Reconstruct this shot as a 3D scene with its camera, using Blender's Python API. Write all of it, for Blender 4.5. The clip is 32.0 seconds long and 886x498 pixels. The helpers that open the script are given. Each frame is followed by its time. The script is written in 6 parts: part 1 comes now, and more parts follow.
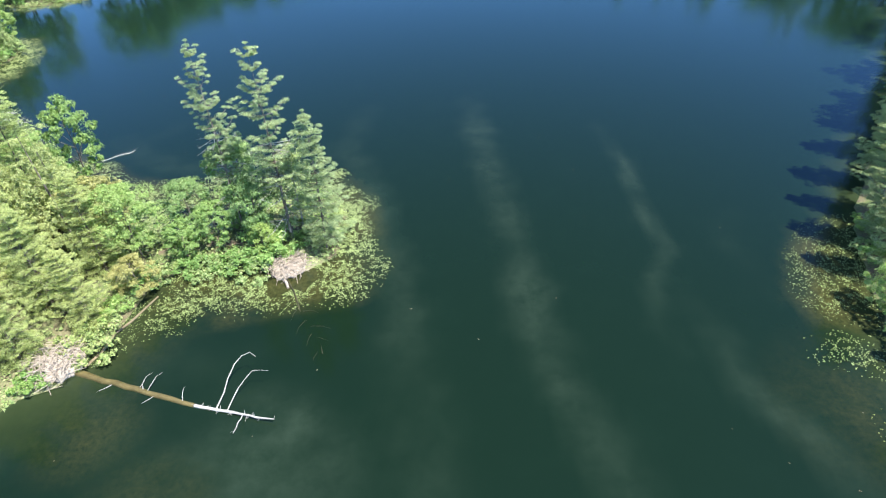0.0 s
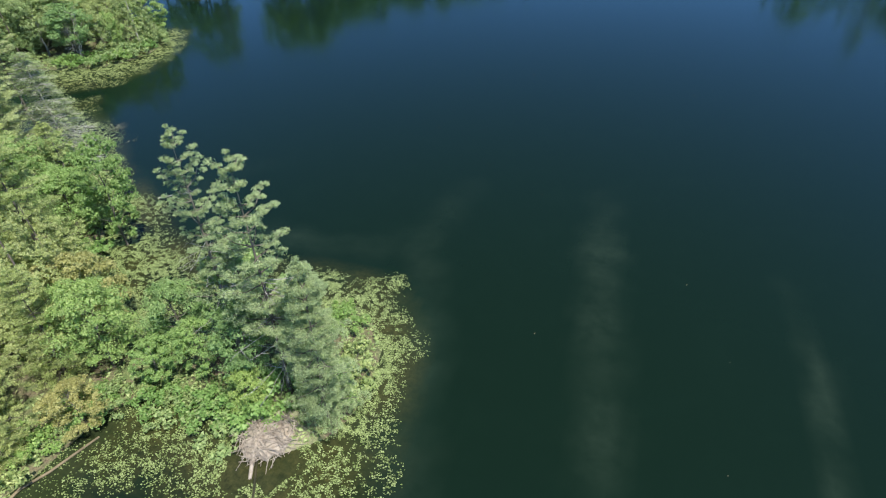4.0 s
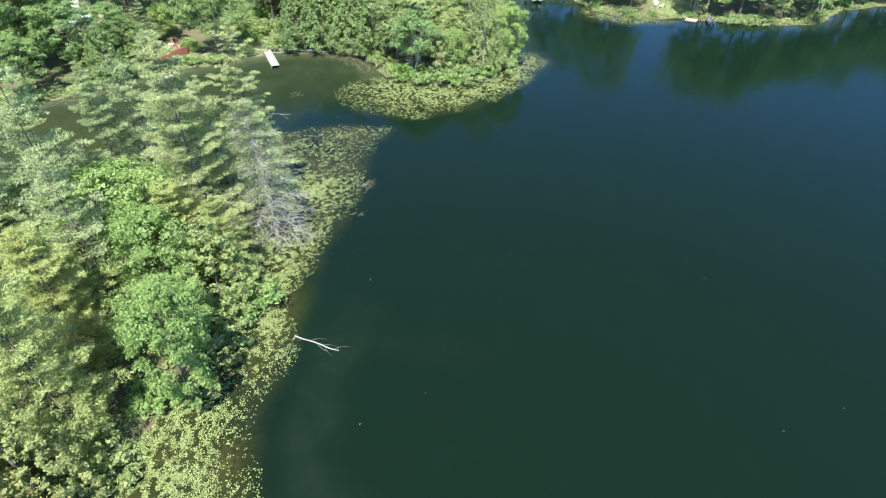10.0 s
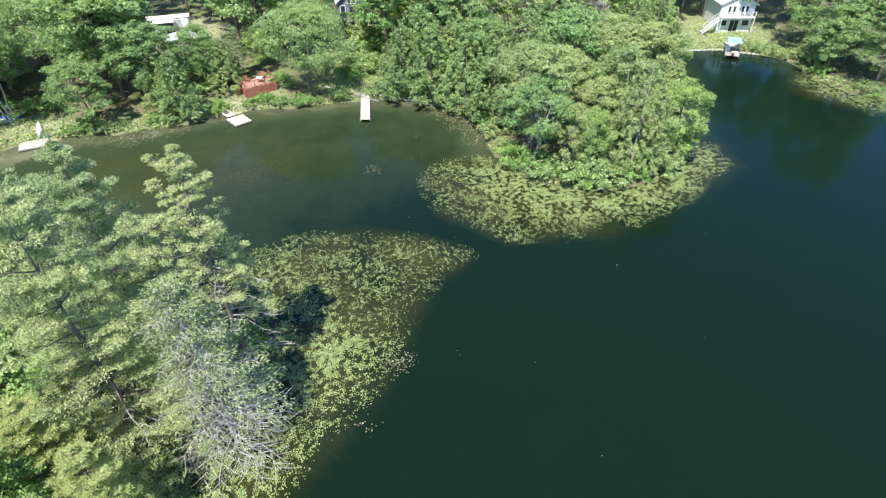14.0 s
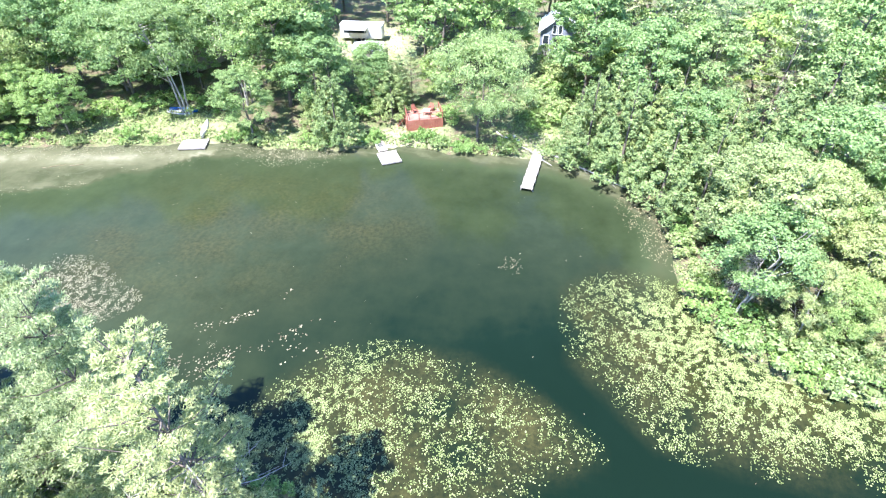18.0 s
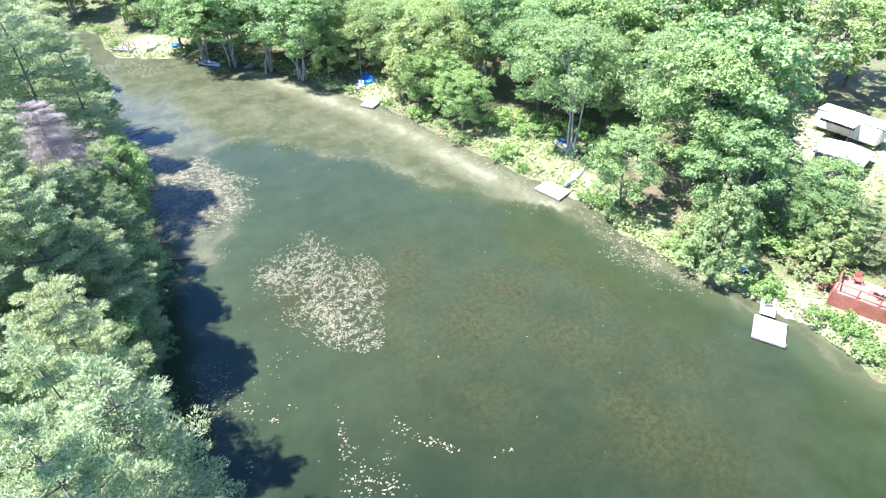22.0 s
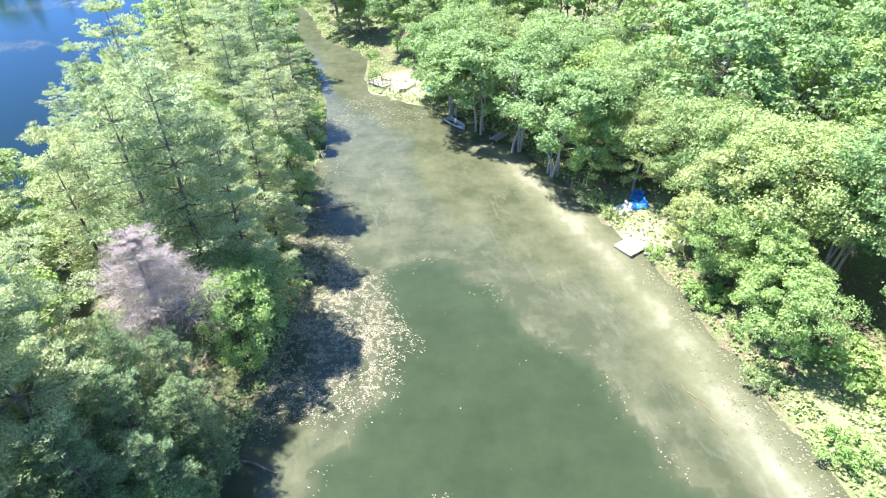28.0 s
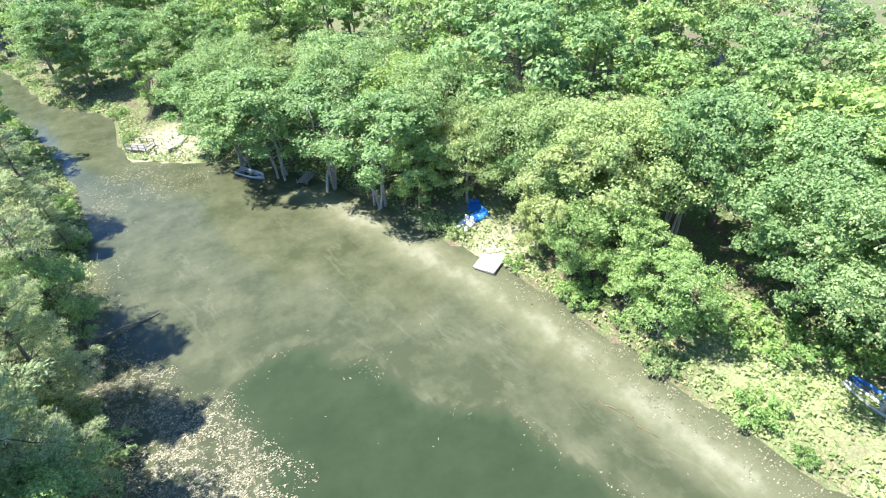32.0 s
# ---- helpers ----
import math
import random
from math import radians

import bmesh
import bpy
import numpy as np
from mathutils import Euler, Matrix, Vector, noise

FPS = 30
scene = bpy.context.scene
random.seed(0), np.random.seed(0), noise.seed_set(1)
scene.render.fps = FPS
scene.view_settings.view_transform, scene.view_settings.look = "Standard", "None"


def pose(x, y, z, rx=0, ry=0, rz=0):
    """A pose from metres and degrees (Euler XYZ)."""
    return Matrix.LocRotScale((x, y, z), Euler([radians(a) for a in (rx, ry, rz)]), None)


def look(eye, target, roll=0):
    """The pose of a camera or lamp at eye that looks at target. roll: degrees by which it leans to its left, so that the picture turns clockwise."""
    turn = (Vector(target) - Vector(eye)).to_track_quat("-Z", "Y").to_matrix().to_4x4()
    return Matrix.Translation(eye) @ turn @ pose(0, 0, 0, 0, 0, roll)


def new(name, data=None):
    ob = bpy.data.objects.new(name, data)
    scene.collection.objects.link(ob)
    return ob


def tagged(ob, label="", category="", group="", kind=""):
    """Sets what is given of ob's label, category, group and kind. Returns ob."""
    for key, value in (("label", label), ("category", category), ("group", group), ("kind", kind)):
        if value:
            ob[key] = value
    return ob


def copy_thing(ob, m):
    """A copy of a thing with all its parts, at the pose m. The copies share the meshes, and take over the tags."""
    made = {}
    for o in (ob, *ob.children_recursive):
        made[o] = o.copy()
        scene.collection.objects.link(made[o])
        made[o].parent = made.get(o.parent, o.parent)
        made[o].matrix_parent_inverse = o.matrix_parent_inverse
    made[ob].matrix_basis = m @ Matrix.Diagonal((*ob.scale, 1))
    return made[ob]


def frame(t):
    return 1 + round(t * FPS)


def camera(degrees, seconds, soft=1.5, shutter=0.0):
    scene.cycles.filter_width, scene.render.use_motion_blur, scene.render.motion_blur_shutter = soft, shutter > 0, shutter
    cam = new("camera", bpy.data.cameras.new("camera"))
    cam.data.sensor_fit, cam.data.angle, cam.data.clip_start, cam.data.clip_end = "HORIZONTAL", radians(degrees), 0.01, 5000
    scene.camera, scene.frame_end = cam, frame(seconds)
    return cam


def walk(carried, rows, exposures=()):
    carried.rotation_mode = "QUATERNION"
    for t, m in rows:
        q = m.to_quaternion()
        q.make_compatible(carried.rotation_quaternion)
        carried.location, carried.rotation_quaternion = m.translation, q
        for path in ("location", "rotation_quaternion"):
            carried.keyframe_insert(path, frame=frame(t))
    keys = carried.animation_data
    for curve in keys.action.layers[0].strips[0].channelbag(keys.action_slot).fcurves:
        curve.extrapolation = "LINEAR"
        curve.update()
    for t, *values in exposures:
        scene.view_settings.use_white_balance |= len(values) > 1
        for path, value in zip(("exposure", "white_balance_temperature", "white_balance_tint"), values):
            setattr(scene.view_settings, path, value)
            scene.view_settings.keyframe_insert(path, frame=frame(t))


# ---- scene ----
cam = camera(78.6, 32.0, 1.2)
METRES, EYE, TILT, LEAN, TURN = 180.0, 34.74, -38.0, 2.0, 0.0
ROWS = [
    (0.0, 0.0, 0.0, 0.0, 0.0, 0.0, -0.0),
    (0.5, 0.0028, 0.0128, 0.0098, 0.11, -0.04, -0.11),
    (1.0, 0.0053, 0.0258, 0.0194, 0.15, 0.07, -0.27),
    (1.5, 0.0082, 0.0392, 0.03, 0.31, 0.02, -0.44),
    (2.0, 0.0108, 0.0521, 0.041, 1.52, -0.05, -1.66),
    (2.5, 0.0134, 0.0655, 0.0518, 5.5, -0.24, -5.2),
    (3.0, 0.0159, 0.0797, 0.0629, 9.71, -0.8, -8.57),
    (3.5, 0.0167, 0.0937, 0.0739, 13.37, -1.4, -11.68),
    (4.0, 0.0164, 0.108, 0.085, 14.37, -1.59, -12.48),
    (4.5, 0.0151, 0.1217, 0.0958, 16.21, -2.04, -13.95),
    (6.5, -0.0001, 0.1795, 0.1432, 34.0, -8.82, -24.65),
    (7.0, -0.0072, 0.1939, 0.1547, 38.18, -10.71, -26.99),
    (7.5, -0.0156, 0.2085, 0.1656, 41.54, -12.34, -28.53),
    (8.0, -0.025, 0.2226, 0.1762, 44.91, -14.05, -29.96),
    (8.5, -0.0357, 0.2364, 0.1863, 48.09, -15.73, -31.1),
    (9.0, -0.048, 0.2495, 0.1962, 51.17, -17.42, -32.23),
    (9.5, -0.0612, 0.2627, 0.2056, 54.93, -19.48, -33.32),
    (10.0, -0.0759, 0.275, 0.2147, 55.99, -20.14, -33.55),
    (10.5, -0.0921, 0.287, 0.223, 57.03, -20.78, -33.75),
    (11.0, -0.109, 0.2986, 0.2311, 60.1, -22.53, -34.5),
    (11.5, -0.1267, 0.3096, 0.2387, 61.64, -23.47, -34.75),
    (12.0, -0.1457, 0.3199, 0.2444, 62.89, -24.14, -34.97),
    (12.5, -0.1644, 0.3296, 0.2507, 65.92, -25.9, -35.57),
    (13.0, -0.1827, 0.3377, 0.2554, 70.08, -28.38, -36.36),
    (13.5, -0.202, 0.3456, 0.2606, 73.83, -30.67, -36.87),
    (14.0, -0.2199, 0.3525, 0.265, 77.0, -32.55, -37.15),
    (14.5, -0.2357, 0.3576, 0.2689, 81.35, -35.16, -37.59),
    (16.5, -0.2839, 0.3683, 0.2773, 94.19, -43.37, -37.73),
    (17.0, -0.2973, 0.37, 0.2778, 96.83, -45.0, -37.52),
    (17.5, -0.3111, 0.3713, 0.2781, 101.18, -47.63, -37.02),
    (18.0, -0.3252, 0.3716, 0.2779, 105.92, -50.52, -36.38),
    (18.5, -0.3396, 0.3716, 0.2777, 113.11, -54.8, -34.99),
    (19.0, -0.3537, 0.3709, 0.2762, 121.17, -59.28, -32.88),
    (19.5, -0.3676, 0.3692, 0.2738, 128.57, -63.14, -30.38),
    (20.0, -0.3811, 0.3665, 0.2713, 135.49, -66.5, -27.49),
    (20.5, -0.394, 0.3632, 0.2671, 141.52, -69.03, -24.59),
    (21.0, -0.4069, 0.3589, 0.2627, 146.33, -70.87, -21.84),
    (21.5, -0.4187, 0.3529, 0.2573, 150.6, -72.38, -19.28),
    (22.0, -0.4294, 0.3463, 0.2511, 155.31, -73.71, -16.33),
    (22.5, -0.4399, 0.3387, 0.2447, 158.96, -74.63, -13.78),
    (23.0, -0.4494, 0.3306, 0.2375, 161.92, -75.2, -11.63),
    (23.5, -0.4578, 0.3215, 0.23, 164.62, -75.64, -9.64),
    (24.0, -0.4653, 0.3116, 0.2223, 167.15, -75.96, -7.69),
    (24.5, -0.4715, 0.3013, 0.2141, 169.57, -76.14, -5.89),
    (25.0, -0.4769, 0.2907, 0.2056, 171.76, -76.26, -4.14),
    (25.5, -0.4811, 0.2797, 0.1966, 173.95, -76.34, -2.39),
    (27.5, -0.4876, 0.2315, 0.159, 179.23, -76.17, 2.02),
    (28.0, -0.4868, 0.2199, 0.1496, 179.47, -76.11, 2.28),
    (28.5, -0.4856, 0.2085, 0.1406, 179.73, -76.02, 2.53),
    (29.0, -0.4841, 0.1979, 0.1322, 180.31, -75.95, 3.01),
    (29.5, -0.4825, 0.1886, 0.1251, 181.06, -75.75, 3.6),
    (30.0, -0.4811, 0.1837, 0.1208, 180.55, -75.74, 3.23),
    (30.5, -0.4798, 0.1826, 0.1191, 177.8, -75.85, 1.4),
    (31.0, -0.4792, 0.1826, 0.1183, 173.29, -75.79, -1.6),
    (31.5, -0.4788, 0.1825, 0.1174, 165.92, -75.21, -6.47),
    (32.0, -0.4788, 0.1823, 0.1161, 157.58, -73.78, -11.77),
]
walk(cam, [(t, pose(0, 0, EYE, TILT, LEAN, TURN) @ pose(METRES * x, METRES * y, METRES * z, 90 + pitch, roll, yaw)) for t, x, y, z, yaw, pitch, roll in ROWS],
     exposures=[(0.0, 1.33, 6600, 6), (1.0, 0.95, 6600, 6), (2.0, 0.8, 6650, 5), (4.5, 0.5, 6700, 5), (6.5, 0.7, 6700, 6), (7.0, 0.78, 6700, 6), (8.0, 1.16, 6560, 6), (9.0, 1.17, 6600, 6), (11.0, 0.97, 6600, 6), (13.9, 0.90, 6550, 6), (14.5, 1.12, 6500, 8), (16.5, 1.56, 6250, 14), (19.0, 2.02, 5980, 18), (21.0, 1.85, 5980, 18), (24.0, 2.05, 5970, 18), (28.0, 1.92, 6350, 14), (30.0, 1.72, 6330, 11), (31.0, 1.71, 6370, 10), (32.0, 1.57, 6380, 9)])

# ---- light: late-morning sun from the lake side, clear sky ----
SUN = Vector((0.88, -0.48, 1.9)).normalized()
world = bpy.data.worlds.new("sky")
scene.world = world
world.use_nodes = True
wn = world.node_tree
sky = wn.nodes.new("ShaderNodeTexSky")
sky.sky_type, sky.sun_disc = "NISHITA", False
sky.sun_elevation, sky.sun_rotation = math.asin(SUN.z), math.atan2(SUN.x, SUN.y)
sky.altitude, sky.air_density, sky.dust_density, sky.ozone_density = 1500, 0.85, 0.0, 6.0
wn.links.new(sky.outputs[0], wn.nodes["Background"].inputs[0])
wn.nodes["Background"].inputs[1].default_value = 0.15
sun = new("sun", bpy.data.lights.new("sun", "SUN"))
sun.data.energy, sun.data.angle, sun.data.color = 5.0, radians(0.53), (1.0, 0.97, 0.91)
sun.matrix_world = look(SUN * 200, (0, 0, 0))


# ---- materials ----
def mat(name):
    m = bpy.data.materials.new(name)
    m.use_nodes = True
    return m, m.node_tree, m.node_tree.nodes["Principled BSDF"]


def node(nt, kind, **inputs):
    n = nt.nodes.new("ShaderNode" + kind)
    for k, v in inputs.items():
        n.inputs[k.replace("_", " ")].default_value = v
    return n


def ramp(nt, src, stops):
    r = nt.nodes.new("ShaderNodeValToRGB")
    els = r.color_ramp.elements
    while len(els) < len(stops):
        els.new(0.5)
    for e, (p, c) in zip(els, stops):
        e.position, e.color = p, (*c, 1)
    nt.links.new(src, r.inputs[0])
    return r.outputs[0]


def mix(nt, fac, a, b, mode="MIX"):
    n = nt.nodes.new("ShaderNodeMix")
    n.data_type, n.blend_type = "RGBA", mode
    for i, v in ((0, fac), (6, a), (7, b)):
        if isinstance(v, (int, float)):
            n.inputs[i].default_value = v
        elif isinstance(v, tuple):
            n.inputs[i].default_value = (*v, 1)
        else:
            nt.links.new(v, n.inputs[i])
    return n.outputs[2]


def texco(nt, which="Object"):
    return nt.nodes.new("ShaderNodeTexCoord").outputs[which]


def noise_tex(nt, scale, detail=4.0, rough=0.6, vec=None):
    n = node(nt, "TexNoise", Scale=scale, Detail=detail, Roughness=rough)
    nt.links.new(vec if vec is not None else texco(nt), n.inputs["Vector"])
    return n.outputs["Fac"]


def bump(nt, height, bsdf, strength, dist):
    b = node(nt, "Bump", Strength=strength, Distance=dist)
    nt.links.new(height, b.inputs["Height"])
    nt.links.new(b.outputs[0], bsdf.inputs["Normal"])


def surface(name, c1, c2, scale=3.0, rough=0.7, bumpy=0.3, metal=0.0, fine=40.0):
    """A worn surface: two tones by broad noise, fine grain on top."""
    m, nt, p = mat(name)
    big, small = noise_tex(nt, scale, 5.0), noise_tex(nt, fine, 3.0)
    base = ramp(nt, big, [(0.32, c1), (0.68, c2)])
    grain = ramp(nt, small, [(0.3, (0.78, 0.78, 0.78)), (0.7, (1.12, 1.12, 1.12))])
    nt.links.new(mix(nt, 1.0, base, grain, "MULTIPLY"), p.inputs["Base Color"])
    p.inputs["Roughness"].default_value, p.inputs["Metallic"].default_value = rough, metal
    bump(nt, small, p, bumpy, 0.02)
    return m


def foliage(name, dark, mid, light, glow=0.35, rough=0.55):
    """Leaves: tone by leaf and by plant, light passing through."""
    dark, mid, light = (tuple(k * (0.925 * v + 0.025 * sum(c)) for v in c) for k, c in ((0.94, dark), (1.0, mid), (1.03, light)))
    m, nt, p = mat(name)
    isl = nt.nodes.new("ShaderNodeNewGeometry").outputs["Random Per Island"]
    obj = nt.nodes.new("ShaderNodeObjectInfo").outputs["Random"]
    leaf = ramp(nt, isl, [(0.0, dark), (0.5, mid), (1.0, light)])
    plant = ramp(nt, obj, [(0.0, (0.80, 0.86, 0.80)), (0.35, (0.95, 1.0, 0.95)), (0.7, (1.04, 1.03, 0.97)), (1.0, (1.10, 1.06, 0.92))])
    col = mix(nt, 1.0, leaf, plant, "MULTIPLY")
    nt.links.new(col, p.inputs["Base Color"])
    p.inputs["Roughness"].default_value = rough
    p.inputs["Specular IOR Level"].default_value = 0.2
    tr = node(nt, "BsdfTranslucent")
    nt.links.new(mix(nt, 1.0, col, (1.07, 1.2, 0.92), "MULTIPLY"), tr.inputs["Color"])
    ms = node(nt, "MixShader", Fac=glow)
    out = nt.nodes["Material Output"]
    nt.links.new(p.outputs[0], ms.inputs[1])
    nt.links.new(tr.outputs[0], ms.inputs[2])
    nt.links.new(ms.outputs[0], out.inputs["Surface"])
    return m


LEAF_MAPLE = foliage("maple leaves", (0.17, 0.275, 0.10), (0.25, 0.37, 0.14), (0.38, 0.49, 0.215), 0.34)
# A brighter copy of the maple leaves, sunlight put into the tone.
LEAF_GRAND = foliage("sunlit maple leaves", (0.215, 0.305, 0.115), (0.31, 0.41, 0.16), (0.46, 0.54, 0.25), 0.36)
LEAF_BRIGHT = foliage("young bright leaves", (0.21, 0.325, 0.095), (0.30, 0.42, 0.135), (0.43, 0.53, 0.21), 0.34)
LEAF_PALE = foliage("pale ash leaves", (0.25, 0.32, 0.125), (0.345, 0.41, 0.175), (0.475, 0.52, 0.255), 0.34)
LEAF_SOFT = foliage("soft pale hemlock sprays", (0.23, 0.29, 0.10), (0.38, 0.43, 0.16), (0.57, 0.59, 0.27), 0.34)
LEAF_TAWNY = foliage("tawny cedar sprays", (0.28, 0.325, 0.115), (0.42, 0.445, 0.175), (0.59, 0.58, 0.29), 0.32)
LEAF_TURN = foliage("turning autumn leaves", (0.28, 0.275, 0.10), (0.40, 0.37, 0.14), (0.51, 0.46, 0.20), 0.34)
LEAF_CEDAR = foliage("cedar sprays", (0.19, 0.27, 0.10), (0.28, 0.365, 0.145), (0.41, 0.48, 0.22), 0.3)
NEEDLE = foliage("white pine needles", (0.20, 0.265, 0.125), (0.36, 0.42, 0.215), (0.56, 0.60, 0.35), 0.34)
# Darker needles for hemlock; shade on the cove-side bank is put in too.
NEEDLE_DARK = foliage("hemlock needles with bank shade", (0.10, 0.16, 0.075), (0.17, 0.255, 0.115), (0.30, 0.39, 0.19), 0.26)
NEEDLE_DRY = foliage("greying needles", (0.24, 0.29, 0.13), (0.34, 0.39, 0.19), (0.47, 0.51, 0.27), 0.3)
LEAF_SHRUB = foliage("shrub leaves", (0.16, 0.28, 0.075), (0.24, 0.38, 0.11), (0.37, 0.49, 0.18), 0.35)
GRASSY = foliage("undergrowth", (0.19, 0.27, 0.10), (0.30, 0.38, 0.15), (0.45, 0.51, 0.24), 0.32)
LILY = foliage("lily pads", (0.06, 0.08, 0.026), (0.21, 0.255, 0.085), (0.37, 0.41, 0.19), 0.08, 0.45)
LILY_PALE = foliage("bleached lily pads", (0.10, 0.08, 0.052), (0.21, 0.185, 0.125), (0.42, 0.38, 0.26), 0.06, 0.35)
BARK = surface("grey-brown bark", (0.10, 0.08, 0.065), (0.22, 0.19, 0.16), 1.5, 0.9, 0.8, fine=18.0)
BARK_PALE = surface("pale bark", (0.24, 0.22, 0.19), (0.42, 0.40, 0.36), 1.5, 0.85, 0.6, fine=18.0)
DEADWOOD = surface("weathered dead wood", (0.30, 0.28, 0.27), (0.54, 0.51, 0.49), 1.2, 0.85, 0.5, fine=25.0)
DEADRED = surface("dead twigs with a mauve cast", (0.25, 0.205, 0.195), (0.43, 0.37, 0.35), 1.2, 0.85, 0.5, fine=25.0)
WETLOG = surface("waterlogged log", (0.07, 0.055, 0.022), (0.16, 0.125, 0.05), 1.0, 0.5, 0.5, fine=20.0)
STICKS = surface("dry sticks", (0.25, 0.20, 0.16), (0.48, 0.41, 0.35), 2.0, 0.85, 0.4)
BOARD = surface("sun-bleached deck board", (0.36, 0.32, 0.28), (0.56, 0.51, 0.46), 0.8, 0.8, 0.3, fine=30.0)
BOARD_DARK = surface("weathered grey board", (0.20, 0.18, 0.16), (0.36, 0.33, 0.30), 0.8, 0.85, 0.3, fine=30.0)
REDPAINT = surface("faded barn-red paint", (0.25, 0.085, 0.058), (0.38, 0.15, 0.105), 1.0, 0.65, 0.2)
# The deck's red in a paler copy, overexposed glare put into the colour.
REDFLOOR = surface("red boards lightened for glare", (0.30, 0.14, 0.105), (0.46, 0.26, 0.21), 1.0, 0.75, 0.2)
WHITE = surface("white paint", (0.68, 0.68, 0.68), (0.82, 0.82, 0.80), 0.7, 0.55, 0.1)
PALEHULL = surface("pale weathered hull", (0.46, 0.47, 0.49), (0.62, 0.63, 0.64), 1.0, 0.5, 0.1)
HULLGREY = surface("dull grey hull", (0.34, 0.36, 0.38), (0.50, 0.52, 0.55), 1.0, 0.5, 0.1)
BLUE = surface("bright blue plastic", (0.01, 0.11, 0.42), (0.03, 0.22, 0.62), 1.2, 0.4, 0.1)
NAVY = surface("navy canvas", (0.02, 0.03, 0.10), (0.05, 0.07, 0.18), 1.0, 0.8, 0.2)
SKYBLUE = surface("light blue canvas", (0.22, 0.33, 0.46), (0.34, 0.46, 0.58), 1.0, 0.7, 0.2)
DARK = surface("dark interior", (0.012, 0.012, 0.014), (0.03, 0.03, 0.032), 1.0, 0.6, 0.1)
ROOF = surface("pale metal roof", (0.48, 0.49, 0.52), (0.66, 0.67, 0.69), 0.6, 0.45, 0.1, 0.2)
ROOF_ROSE = surface("pinkish shingle roof", (0.34, 0.24, 0.21), (0.50, 0.38, 0.34), 1.2, 0.9, 0.3)
# Blue-grey taken darker, tree shade on the cabin's front put into it.
SIDING = surface("pale blue-grey siding", (0.17, 0.20, 0.25), (0.27, 0.30, 0.36), 0.6, 0.6, 0.1)
STONE = surface("shore stone", (0.26, 0.24, 0.21), (0.46, 0.43, 0.38), 1.5, 0.9, 0.5)
METAL = surface("dull aluminium", (0.45, 0.46, 0.47), (0.62, 0.63, 0.64), 1.0, 0.4, 0.05, 0.8)
RUBBER = surface("black rubber", (0.015, 0.015, 0.015), (0.03, 0.03, 0.03), 2.0, 0.8, 0.1)
GLASS, gnt, gp = mat("window glass")
gp.inputs["Base Color"].default_value = (0.03, 0.04, 0.05, 1)
gp.inputs["Roughness"].default_value = 0.06
gp.inputs["Specular IOR Level"].default_value = 0.7


def ground_material():
    m, nt, p = mat("grassy forest ground")
    big, mid, fine = noise_tex(nt, 0.07, 4.0), noise_tex(nt, 0.6, 5.0), noise_tex(nt, 6.0, 4.0)
    grass = ramp(nt, fine, [(0.30, (0.05, 0.08, 0.025)), (0.52, (0.11, 0.14, 0.05)), (0.72, (0.22, 0.24, 0.10))])
    litter = ramp(nt, fine, [(0.3, (0.06, 0.045, 0.03)), (0.7, (0.20, 0.15, 0.10))])
    sand = ramp(nt, fine, [(0.3, (0.27, 0.23, 0.165)), (0.7, (0.44, 0.39, 0.29))])
    base = mix(nt, ramp(nt, mid, [(0.42, (0, 0, 0)), (0.62, (1, 1, 1))]), grass, litter)
    att = nt.nodes.new("ShaderNodeAttribute")
    att.attribute_name = "clearing"
    lawn = mix(nt, ramp(nt, big, [(0.45, (0, 0, 0)), (0.6, (0.35, 0.35, 0.35))]), ramp(nt, fine, [(0.3, (0.12, 0.16, 0.055)), (0.7, (0.26, 0.29, 0.12))]), sand)
    col = mix(nt, att.outputs["Fac"], base, lawn)
    att2 = nt.nodes.new("ShaderNodeAttribute")
    att2.attribute_name = "sandy"
    nt.links.new(mix(nt, att2.outputs["Fac"], col, sand), p.inputs["Base Color"])
    p.inputs["Roughness"].default_value = 0.95
    bump(nt, fine, p, 0.8, 0.08)
    return m


